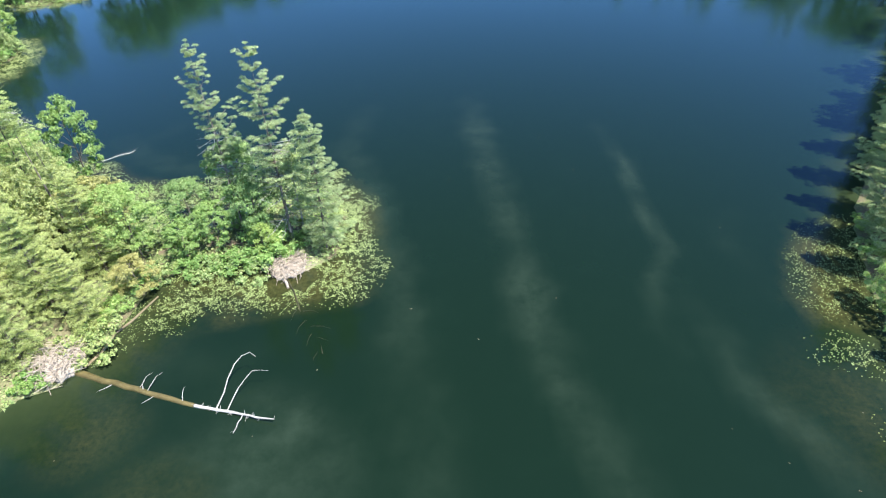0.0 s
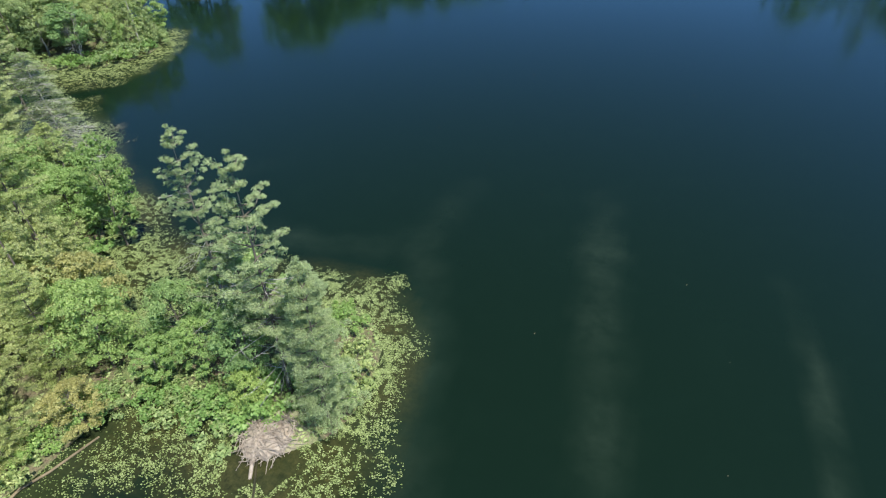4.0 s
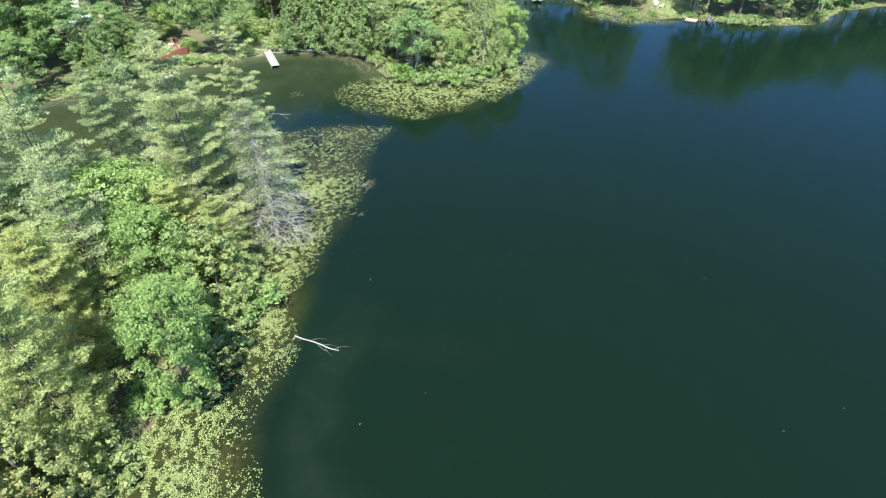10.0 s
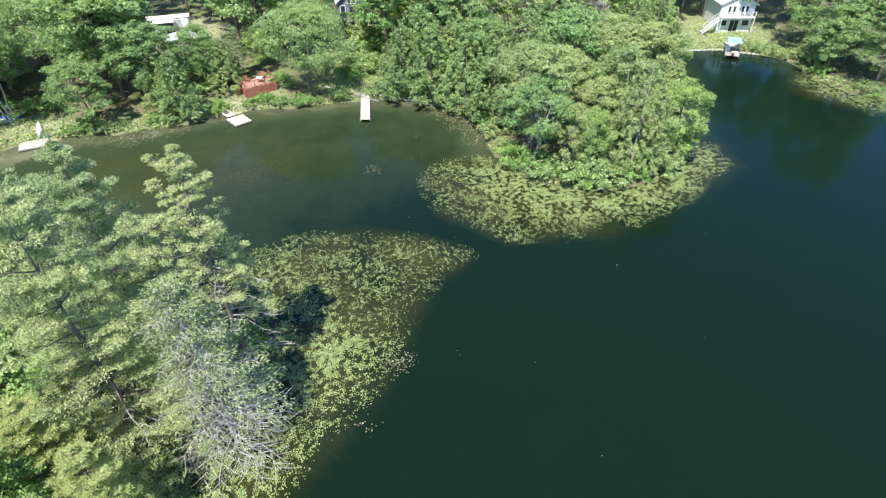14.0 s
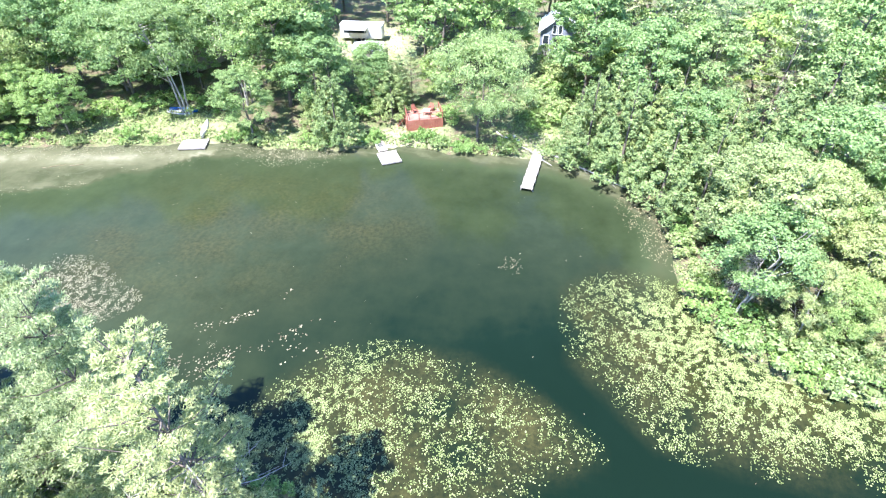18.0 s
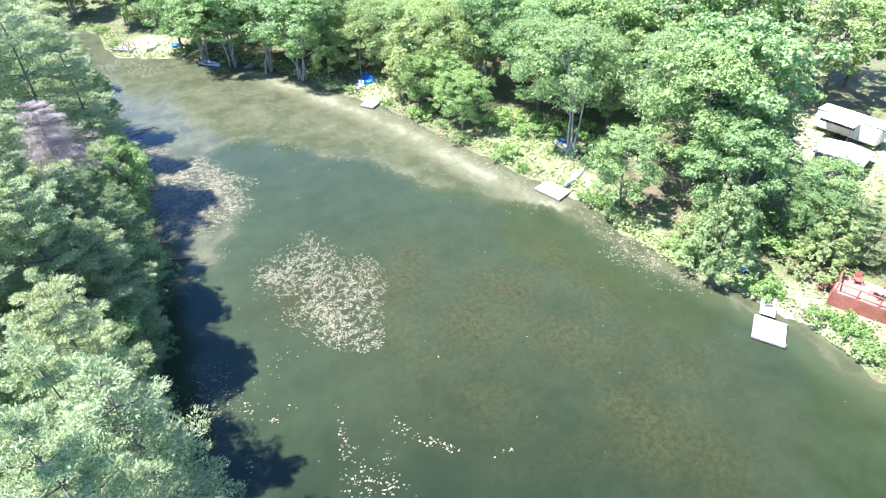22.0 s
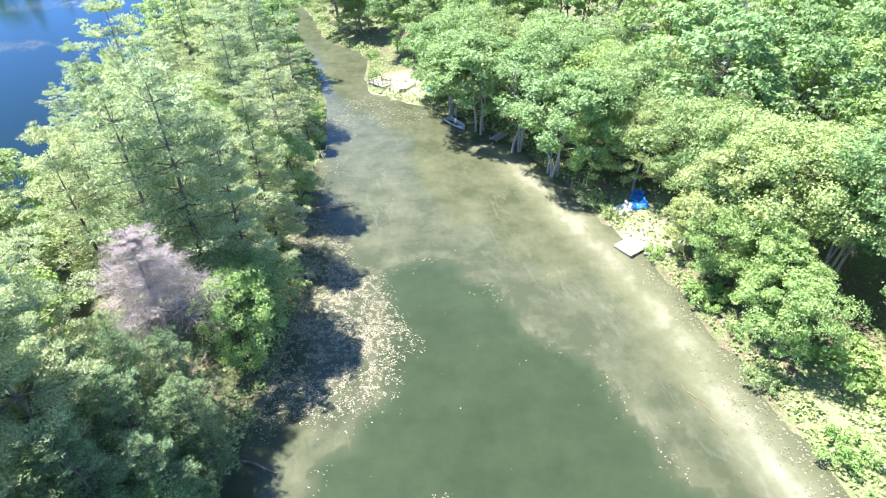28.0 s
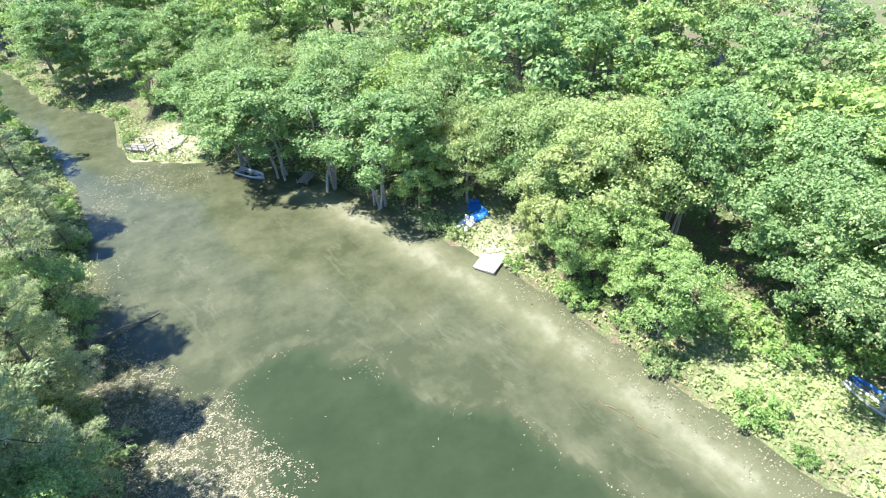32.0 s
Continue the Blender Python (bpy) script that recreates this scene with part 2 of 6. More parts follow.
def water_material():
    """Peaty green water: the tone follows the depth to the bed; silt and weed cloud it."""
    m, nt, p = mat("pond water")
    co = texco(nt)
    dep = nt.nodes.new("ShaderNodeAttribute")
    dep.attribute_name = "depth"
    weed = nt.nodes.new("ShaderNodeAttribute")
    weed.attribute_name = "weed"
    wob = noise_tex(nt, 0.24, 11.0, 0.70, co)
    add = nt.nodes.new("ShaderNodeMath")
    add.operation = "MULTIPLY_ADD"
    nt.links.new(wob, add.inputs[0])
    add.inputs[1].default_value = 0.34
    nt.links.new(dep.outputs["Fac"], add.inputs[2])
    sub = nt.nodes.new("ShaderNodeMath")
    sub.operation = "SUBTRACT"
    sub.inputs[1].default_value = 0.17
    nt.links.new(add.outputs[0], sub.inputs[0])
    tone = ramp(nt, sub.outputs[0], [(0.0, (0.25, 0.245, 0.175)), (0.10, (0.135, 0.138, 0.083)), (0.26, (0.056, 0.064, 0.034)), (0.42, (0.040, 0.056, 0.027)), (0.62, (0.020, 0.030, 0.0135)), (0.85, (0.0050, 0.0137, 0.0068)), (1.0, (0.0042, 0.0119, 0.0055))])
    # thin pale scum lines that wander over the shallows
    flow = node(nt, "Mapping", Scale=(0.45, 1.9, 1.0), Rotation=(0, 0, 0.30))
    flow.vector_type = "TEXTURE"
    nt.links.new(co, flow.inputs[0])
    ridge = ramp(nt, noise_tex(nt, 0.10, 8.0, 0.60, flow.outputs[0]), [(0.465, (0, 0, 0)), (0.495, (0.20, 0.20, 0.20)), (0.505, (0, 0, 0))])
    ridge = mix(nt, 1.0, ridge, ramp(nt, noise_tex(nt, 0.22, 4.0, 0.6, co), [(0.45, (0, 0, 0)), (0.62, (1, 1, 1))]), "MULTIPLY")
    shoal = ramp(nt, dep.outputs["Fac"], [(0.05, (0.7, 0.7, 0.7)), (0.28, (0.55, 0.55, 0.55)), (0.36, (0, 0, 0))])
    tone = mix(nt, mix(nt, 1.0, ridge, shoal, "MULTIPLY"), tone, (0.30, 0.295, 0.215))
    silt = nt.nodes.new("ShaderNodeAttribute")
    silt.attribute_name = "silt"
    sf = nt.nodes.new("ShaderNodeMath")
    sf.operation = "MULTIPLY"
    nt.links.new(silt.outputs["Fac"], sf.inputs[0])
    nt.links.new(ramp(nt, noise_tex(nt, 0.35, 8.0, 0.7, co), [(0.28, (0.15, 0.15, 0.15)), (0.72, (0.85, 0.85, 0.85))]), sf.inputs[1])
    tone = mix(nt, sf.outputs[0], tone, (0.05, 0.075, 0.05))
    brown = ramp(nt, noise_tex(nt, 2.2, 6.0, 0.75, co), [(0.35, (0.020, 0.022, 0.009)), (0.65, (0.066, 0.064, 0.022))])
    wf = nt.nodes.new("ShaderNodeMath")
    wf.operation = "MULTIPLY"
    nt.links.new(weed.outputs["Fac"], wf.inputs[0])
    nt.links.new(ramp(nt, noise_tex(nt, 0.16, 6.0, 0.6, co), [(0.35, (0.1, 0.1, 0.1)), (0.65, (1, 1, 1))]), wf.inputs[1])
    out = nt.nodes["Material Output"]
    nt.nodes.remove(p)
    murk, mirror = node(nt, "BsdfDiffuse"), node(nt, "BsdfGlossy", Color=(0.40, 0.60, 0.80, 1), Roughness=0.13)
    nt.links.new(mix(nt, wf.outputs[0], tone, brown), murk.inputs["Color"])
    wave = node(nt, "TexNoise", Scale=2.6, Detail=3.0, Roughness=0.55)
    mp = node(nt, "Mapping", Scale=(1.0, 0.45, 1.0), Rotation=(0, 0, 0.5))
    nt.links.new(co, mp.inputs[0])
    nt.links.new(mp.outputs[0], wave.inputs["Vector"])
    bp = node(nt, "Bump", Strength=0.16, Distance=0.03)
    nt.links.new(wave.outputs["Fac"], bp.inputs["Height"])
    fres, ms = node(nt, "Fresnel", IOR=1.333), node(nt, "MixShader")
    for n in (mirror, fres):
        nt.links.new(bp.outputs[0], n.inputs["Normal"])
    nt.links.new(fres.outputs[0], ms.inputs[0])
    nt.links.new(murk.outputs[0], ms.inputs[1])
    nt.links.new(mirror.outputs[0], ms.inputs[2])
    nt.links.new(ms.outputs[0], out.inputs["Surface"])
    return m


GROUND, WATER = ground_material(), water_material()

# ---- plan: shores ----
WEST_SHORE = [(-30, -150), (-34, -125), (-41, -103), (-52, -90), (-62, -66), (-71, -56), (-73, -44), (-75, -37.5), (-83.5, -32.4), (-90, -27.4), (-96.8, -19.4), (-100.4, -12.6),
              (-105, -1), (-108, 5), (-110, 13), (-112, 21), (-114, 29), (-116, 35), (-117, 40), (-117, 47), (-117.5, 53), (-120, 58), (-121, 63), (-121, 72),
              (-121.5, 79), (-121.5, 85), (-118, 91), (-115, 95), (-109, 97.5), (-102, 97), (-96, 99), (-92, 102), (-90, 108), (-91, 115), (-94, 120),
              (-100, 123), (-108, 128), (-120, 134), (-131, 139), (-132, 148), (-125, 157), (-114, 156), (-105, 160), (-101, 168), (-92, 176)]
EAST_SHORE = [(-84, 190), (-87, 206), (-78, 232), (-45, 258), (5, 264), (60, 250), (100, 215), (110, 160), (92, 115), (76, 92), (65, 76), (56, 65), (48.5, 55), (42, 46), (38.5, 38),
              (36.5, 31), (36, 27), (36, 20), (36, 5), (38, -20), (46, -60), (50, -100), (40, -140), (5, -165)]
SPIT = [(-14, -150), (-20, -110), (-28, -75), (-35, -45), (-41, -22), (-44, 0), (-41, 15), (-36, 25), (-32, 29), (-30.5, 36), (-29, 41), (-22, 43.5), (-17, 41.5),
        (-14, 42.5), (-12.2, 45), (-12.2, 50), (-14.5, 55), (-19, 56), (-24, 51), (-30, 48), (-38, 48), (-43, 53), (-48, 57), (-51, 61), (-53, 64.5), (-57, 64.5),
        (-63, 66.5), (-67, 71), (-71, 71.5), (-74, 68), (-74, 60), (-73, 53), (-71, 45), (-72, 36), (-73, 27), (-73.5, 18), (-73, 8), (-70, 0), (-70, -15), (-69, -25),
        (-66, -39), (-55, -68), (-39, -97), (-31, -122), (-29, -150)]


def smooth_ring(pts, step=1.2):
    """A closed Catmull-Rom line through the plan's points, with a little natural wobble."""
    pts, out = [np.array(p, float) for p in pts], []
    n = len(pts)
    for i in range(n):
        a, b, c, d = pts[i - 1], pts[i], pts[(i + 1) % n], pts[(i + 2) % n]
        k = max(2, int(np.linalg.norm(c - b) / step))
        for s in np.linspace(0, 1, k, endpoint=False):
            q = 0.5 * (2 * b + (c - a) * s + (2 * a - 5 * b + 4 * c - d) * s * s + (3 * b - a - 3 * c + d) * s ** 3)
            q = q + 0.35 * np.array([noise.noise((q[0] * 0.4, q[1] * 0.4, 1.0)), noise.noise((q[0] * 0.4, q[1] * 0.4, 7.0))])
            out.append(q)
    return np.array(out)


def signed(P, ring):
    """Distance of the points P to a ring; positive inside."""
    P, a, b = np.asarray(P, float), ring, np.roll(ring, -1, 0)
    ab = b - a
    best, inside = np.empty(len(P)), np.empty(len(P), bool)
    for s in range(0, len(P), 4000):
        q = P[s:s + 4000, None, :]
        w = q - a
        f = np.clip((w * ab).sum(2) / (ab * ab).sum(1), 0, 1)
        best[s:s + 4000] = np.sqrt(((w - f[..., None] * ab) ** 2).sum(2)).min(1)
        up = (a[:, 1] > q[..., 1]) != (b[:, 1] > q[..., 1])
        den = np.where(ab[:, 1] == 0, 1e-9, ab[:, 1])
        inside[s:s + 4000] = (up & (q[..., 0] < a[:, 0] + (q[..., 1] - a[:, 1]) * ab[:, 0] / den)).sum(1) % 2 == 1
    return np.where(inside, best, -best)


LAKE_RING, SPIT_RING = smooth_ring(WEST_SHORE + EAST_SHORE), smooth_ring(SPIT)


FX, FY = np.arange(-190.0, 126.0), np.arange(-175.0, 281.0)
FIELD = np.stack(np.meshgrid(FX, FY), 2).reshape(-1, 2)
FIELD = np.stack([-signed(FIELD, LAKE_RING), signed(FIELD, SPIT_RING)]).reshape(2, len(FY), len(FX))


def land_of(P):
    """Distance inland over the mainland and over the spit (negative on water), from a grid of one metre."""
    P = np.asarray(P, float)
    x, y = np.clip(P[:, 0] - FX[0], 0, len(FX) - 1.001), np.clip(P[:, 1] - FY[0], 0, len(FY) - 1.001)
    i, j = x.astype(int), y.astype(int)
    u, v = x - i, y - j
    d = FIELD[:, j, i] * (1 - u) * (1 - v) + FIELD[:, j, i + 1] * u * (1 - v) + FIELD[:, j + 1, i] * (1 - u) * v + FIELD[:, j + 1, i + 1] * u * v
    return d[0], d[1]


def wobble(P, scale, seed=0.0):
    return np.array([noise.noise((x * scale, y * scale, seed)) for x, y in P])


def line_dist(P, pts):
    a, b = np.array(pts[:-1], float), np.array(pts[1:], float)
    w, ab = P[:, None, :] - a, b - a
    f = np.clip((w * ab).sum(2) / (ab * ab).sum(1), 0, 1)
    return np.sqrt(((w - f[..., None] * ab) ** 2).sum(2)).min(1)


def height(P, rough=True):
    """Height of the ground and of the bed."""
    P = np.asarray(P, float)
    main, spit = land_of(P)
    hm = 0.12 + 0.45 * np.clip(main / 2.0, 0, 1) + 0.125 * np.clip(main - 3, 0, 26) + 0.05 * np.clip(main - 29, 0, 120)
    hs = 0.10 + 0.35 * np.clip(spit / 2.0, 0, 1) + 0.05 * np.clip(spit - 2, 0, 10)
    d = np.maximum(main, spit)
    bed = -0.1 - np.clip(-d * 0.12, 0, 3.0)
    h = np.where(main > 0, hm, np.where(spit > 0, hs, bed))
    if rough:
        h = h + np.where(d > 0, wobble(P, 0.25) * 0.12 * np.clip(d / 2, 0, 1) + wobble(P, 0.05, 5.0) * 0.5 * np.clip(d / 12, 0, 1), 0)
    return h


def z_at(x, y):
    return float(height(np.array([[x, y]]))[0])


# clearings: x, y, radius, how sandy
CLEAR = [(-137, 151, 8, 0.1), (-130, 156, 2.5, 0.0), (-133, 143, 6, 0.2), (-150, 50, 6.5, 0.6), (-143, 53, 4, 0.3), (-125, 65, 3, 0.6), (-122, 62, 2, 0.7), (-149, 81, 5, 0.2), (-140, 82, 2.4, 0.0), (-134, 82.5, 2.4, 0.0), (-129, 83, 2.6, 0.0),
         (-124.5, 81.5, 3.2, 0.55), (-118.5, 26, 4.6, 0.0), (-121.5, 27, 3.0, 0.0), (-120, 21.5, 3.0, 0.0), (-118.2, 35.8, 3.2, 0.4), (-121.4, 57.2, 2.0, 0.2), (-122, 34, 2.2, 0.2), (-119, 47, 1.8, 0.2), (-119, 52, 1.5, 0.0), (-108.4, 1.4, 3.0, 0.7), (-109, -4, 2, 0.5),
         (-79, -40, 4, 0.9), (-82, -37, 3, 0.8), (-75.6, -38.6, 3.4, 0.5), (-125.6, 78.2, 1.8, 0.5), (-121.8, 30.2, 1.6, 0.0), (-129.5, 80.5, 3.6, 0.0), (-134, 80.6, 3.4, 0.0), (-105, 170, 3.5, 0.3), (-109, 173, 2.5, 0.2), (-16.0, 42.2, 1.5, 0.8), (-17.4, 41.9, 3.0, 0.6), (-33.2, 29.6, 2.8, 0.2)]


def grid_mesh(name, xs, ys, zfun, material, attrs):
    X, Y = np.meshgrid(xs, ys)
    P = np.stack([X.ravel(), Y.ravel()], 1)
    Z = zfun(P)
    nx, ny = len(xs), len(ys)
    i = (np.arange(ny - 1)[:, None] * nx + np.arange(nx - 1)).ravel()
    F = np.stack([i, i + 1, i + nx + 1, i + nx], 1)
    me = quad_mesh(name, np.column_stack([P, Z]), F)
    for key, fun in attrs.items():
        at = me.attributes.new(key, "FLOAT", "POINT")
        at.data.foreach_set("value", np.asarray(fun(P), np.float32))
    me.polygons.foreach_set("use_smooth", np.ones(len(F), bool))
    me.materials.append(material)
    return new(name, me)


def quad_mesh(name, V, F):
    """A mesh of n-gons of one size, fast."""
    V, F = np.asarray(V, np.float32), np.asarray(F, np.int32)
    me = bpy.data.meshes.new(name)
    k = F.shape[1]
    me.vertices.add(len(V))
    me.vertices.foreach_set("co", V.ravel())
    me.loops.add(F.size)
    me.loops.foreach_set("vertex_index", F.ravel())
    me.polygons.add(len(F))
    me.polygons.foreach_set("loop_start", np.arange(0, F.size, k, dtype=np.int32))
    me.update(calc_edges=True)
    return me


def spread(lo, hi, a, b, step, far):
    """Axis values: even steps from a to b, growing ones out to lo and hi."""
    core = list(np.arange(a, b + step, step))
    s, left = step, [a]
    while left[-1] > lo:
        s *= far
        left.append(left[-1] - s)
    s, right = step, [core[-1]]
    while right[-1] < hi:
        s *= far
        right.append(right[-1] + s)
    return np.array(left[:0:-1] + core + right[1:])


def openness(P):
    v = np.zeros(len(P))
    for x, y, r, s in CLEAR:
        v = np.maximum(v, np.clip(1.6 - np.hypot(P[:, 0] - x, P[:, 1] - y) / r, 0, 1))
    return v


def sandiness(P):
    v = np.zeros(len(P))
    for x, y, r, s in CLEAR:
        v = np.maximum(v, s * np.clip(1.5 - np.hypot(P[:, 0] - x, P[:, 1] - y) / r, 0, 1))
    return v


ground = tagged(grid_mesh("ground", spread(-2500, 2500, -185, 119, 2.0, 1.35), spread(-2500, 2500, -170, 270, 2.0, 1.35), height, GROUND, {"clearing": openness, "sandy": sandiness}),
                "wooded lake shore with grass, leaf litter and sandy patches", "ground", kind="structure")

# deep part of the cove, drawn out to the spit to darken water in tree shade; bars of silt in the lake
HOLE = smooth_ring([(-71, 37), (-77, 30.5), (-82.5, 21.5), (-81.5, 10), (-83, 6), (-88, 6.5), (-93, 12), (-96, 17), (-100, 20), (-103, 27), (-107.5, 33), (-113.5, 41), (-115, 52), (-118.5, 60), (-119.5, 72), (-119, 84), (-114, 92), (-106, 95.5), (-95, 96), (-86, 84), (-79, 71), (-72, 60), (-70, 48)])
SILT = [([(3, 84), (4.5, 62), (6.5, 45), (7, 34), (8.5, 27), (11, 20), (12, 10)], 2.4, 0.28), ([(21, 73), (22, 60), (21, 49), (22, 44), (19, 39), (17.5, 33), (19, 30)], 1.2, 0.26), ([(21, 38), (22, 30), (22.5, 25), (25, 21), (27, 13)], 1.8, 0.25),
        ([(-13, 80), (-15, 68), (-10, 57), (-7, 45), (-5, 35), (-2, 22), (-2, 8)], 2.6, 0.20), ([(-14, 68), (-24, 64), (-36, 63.5), (-42, 66), (-48, 72)], 2.6, 0.24), ([(-46, 70), (-38, 80)], 2.0, 0.10), ([(-20, 22), (-10, 10), (0, 2)], 7.0, 0.30), ([(-24, 27), (-14, 21), (-6, 14)], 6.0, 0.34), ([(-6, 30), (-3, 18), (2, 6)], 2.2, 0.22), ([(30, 50), (28, 44), (29, 38)], 1.8, 0.13)]


def depth_attr(P):
    """Clearness of the water from 0, a hand deep over sand, to 1, deep."""
    main, spit = land_of(P)
    shore = -np.maximum(main, spit)
    near_main = main > spit
    v = np.clip(0.55 + shore * 0.06, 0, 1.0)
    divide = np.where(P[:, 1] < 55, np.interp(P[:, 1], [-150, -110, -75, -45, -22, 20, 55], [-20, -28, -40, -49, -55, -57, -60]), -74 - np.clip(P[:, 1] - 60, 0, 40) * 0.7)
    cove = np.clip(0.5 + (divide - P[:, 0]) / 14, 0, 1) * np.clip((101 - P[:, 1]) / 6, 0, 1)
    cove = np.where(P[:, 1] < 55, np.round(cove), cove * cove * (3 - 2 * cove))
    hole = signed(P, HOLE) + wobble(P, 0.3) * 1.4 + wobble(P, 1.1, 2.0) * 0.5
    inner = 0.31 + 0.16 * np.clip(hole / 0.8, 0, 1) + 0.04 * np.clip(hole / 8, 0, 1)
    bank = np.clip(-hole / 6, 0, 1)
    flat = 0.27 - 0.05 * bank - 0.06 * np.clip(1 - np.abs(hole + 0.7) / 0.9, 0, 1)
    flat = flat - np.where(near_main & (P[:, 1] > -20) & (P[:, 1] < 40), 0.17 * np.clip(1 - np.abs(-main - 3.5) / 3.5, 0, 1), 0)
    cv = np.where(hole > 0, inner, flat)
    cv = np.where(hole > 0, cv + np.clip((P[:, 1] - 48) / 26, 0, 1) * (0.07 + 0.23 * np.clip((P[:, 0] + 108) / 20, 0, 1)), cv)
    wide = np.where(near_main, 2.5 + 7.5 * np.clip((P[:, 1] - 45) / 14, 0, 1), 2.5)
    edge = np.clip((shore + 0.5 + 1.2 * wobble(P, 0.35, 6.0) * (wide > 3)) / wide, 0, 1)
    cv = np.minimum(cv, 0.10 + 0.05 * (wide > 3) + edge * 0.75)
    v = v + (cv - v) * cove
    return np.clip(v, 0, 1)


def silt_attr(P):
    v = np.zeros(len(P))
    warp, patchy = wobble(P, 0.3, 3.0), np.clip(0.8 + wobble(P, 0.12, 9.0), 0.3, 1.2)
    for line, wid, amount in SILT:
        tips = np.minimum(np.hypot(*(P - line[0]).T), np.hypot(*(P - line[-1]).T))
        v = np.maximum(v, amount * np.clip(1.25 - (line_dist(P, line) + warp * wid * 0.5) / wid, 0, 1) ** 1.3 * patchy * np.clip(0.15 + tips / 14, 0, 1))
    return np.clip(v, 0, 1)


LILIES = [  # ring, pads a square metre, pale or not
    ([(-29, 37), (-28, 33.5), (-22, 34.5), (-16, 36), (-9, 37.5), (-7.5, 42), (-10, 54), (-15, 61), (-21, 61), (-28, 60), (-36, 59), (-41, 60.5), (-47, 65), (-51, 67), (-54, 69), (-59, 71.5), (-64, 76.5), (-69, 80), (-78, 85), (-81, 89),
      (-84, 85), (-87, 79), (-87, 73), (-85, 68), (-79, 64), (-70, 58), (-45, 45), (-30, 44)], 16.0, 0),
    ([(-101, 90), (-97, 87), (-89, 88), (-83, 94), (-82, 104), (-86, 115), (-92, 126), (-97, 127), (-100, 118), (-100, 105)], 16.0, 0),
    ([(-88, 29), (-82, 32), (-80.5, 38), (-81, 43), (-87, 47), (-91, 41), (-90, 34)], 16.0, 1),
    ([(-68, -4), (-76, -1), (-80, 8), (-85, 15), (-83.5, 20.5), (-79.5, 24), (-70, 26)], 19.0, 1),
    ([(-66, -34), (-74, -30), (-73, -20), (-66, -20)], 4.0, 1), ([(-66, -16), (-73, -14), (-73, -3), (-66, -4)], 3.0, 1),
    ([(-74, 45), (-76, 43), (-79, 47), (-82, 52), (-91, 57), (-92, 64), (-86, 68), (-80, 62), (-74, 56)], 1.7, 2),
    ([(43, 48), (37, 46), (33.5, 42), (31, 36), (31.5, 33), (34, 32), (40, 34)], 8.0, 0), 
    ([(-119, 156), (-114, 150.5), (-109, 150.5), (-102, 155), (-99, 165), (-110, 166), (-120, 160)], 9.0, 0),
    ([(-118, 38), (-114.5, 40), (-113.5, 47), (-114, 54), (-117, 57), (-120, 57), (-120, 40)], 6.0, 1),
    ([(-112, 35), (-110, 25), (-107.5, 14), (-105, 6), (-108, 4), (-118, 30)], 5.0, 1),
    ([(-69, -34), (-76, -37), (-85, -32), (-83, -26), (-77, -26)], 3.5, 1),
    ([(-100.8, 80), (-99.6, 80.2), (-99.4, 81.5), (-100.6, 81.6)], 4.0, 1), ([(-69.6, 80.6), (-68.6, 80.4), (-68.8, 81.6)], 8.0, 1), ([(-63.6, 77.4), (-62.4, 77.6), (-63, 78.6)], 8.0, 1),
    # Pale mats far out; they also stand in for glare on the lake.
    ([(-8, -62), (-3, -66), (4, -64), (3, -59), (-4, -58)], 4.0, 1), ([(-8, -92), (8, -88), (20, -84), (22, -92), (5, -100)], 3.0, 1),
    ([(-117, 94), (-114, 92.2), (-110, 93.4), (-105, 95), (-103, 98), (-110, 99)], 9.0, 1),
    ([(29.2, 30), (31.6, 31), (35, 29.6), (34.4, 26), (31, 26.4)], 9.0, 0), ([(29, 22.6), (31.4, 22.8), (32, 20), (29.4, 19.6)], 9.0, 0), ([(-84, 57), (-81.5, 56), (-80.5, 59), (-83, 60.5)], 2.5, 1), ([(-33, 32), (-30.4, 31), (-27.5, 33), (-29.5, 37.5), (-32, 38)], 3.0, 0),
    ([(-68, 43.6), (-73, 43), (-76, 44), (-75.6, 47), (-73.5, 51), (-68, 50)], 6.0, 1), ([(-75, 43), (-78, 42), (-81.5, 45), (-80, 48.5), (-76, 47.5)], 1.0, 1)]


def weed_attr(P):
    v = np.zeros(len(P))
    for ring, dens, pale in LILIES[:2] + LILIES[7:9]:
        v = np.maximum(v, np.clip(0.5 + signed(P, np.array(ring, float)) / 3.0, 0, 1))
    for x, y, r in ((-98, 50, 12), (-104, 62, 9), (-92, 40, 7), (-85.5, 38, 6), (32, 24, 7), (-30, 33, 5), (-13, 41, 4), (-28, 24, 4), (-21, 17, 4)):
        v = np.maximum(v, (0.66 if x < -60 else 0.34) * np.clip(1.4 - np.hypot(P[:, 0] - x, P[:, 1] - y) / r, 0, 1))
    return v


water = tagged(grid_mesh("water", np.concatenate([np.arange(-136, -122, 2.0), np.arange(-122, -66, 0.7), np.arange(-66, 34, 1.1), np.arange(34, 114, 2.5)]),
                         np.concatenate([np.arange(-166, -60, 2.5), np.arange(-60, 100, 0.7), np.arange(100, 268, 2.0)]), lambda P: np.zeros(len(P)), WATER, {"depth": depth_attr, "silt": silt_attr, "weed": weed_attr}),
               "calm green pond water with silt bars and shallow sandy edges", "water", kind="structure")


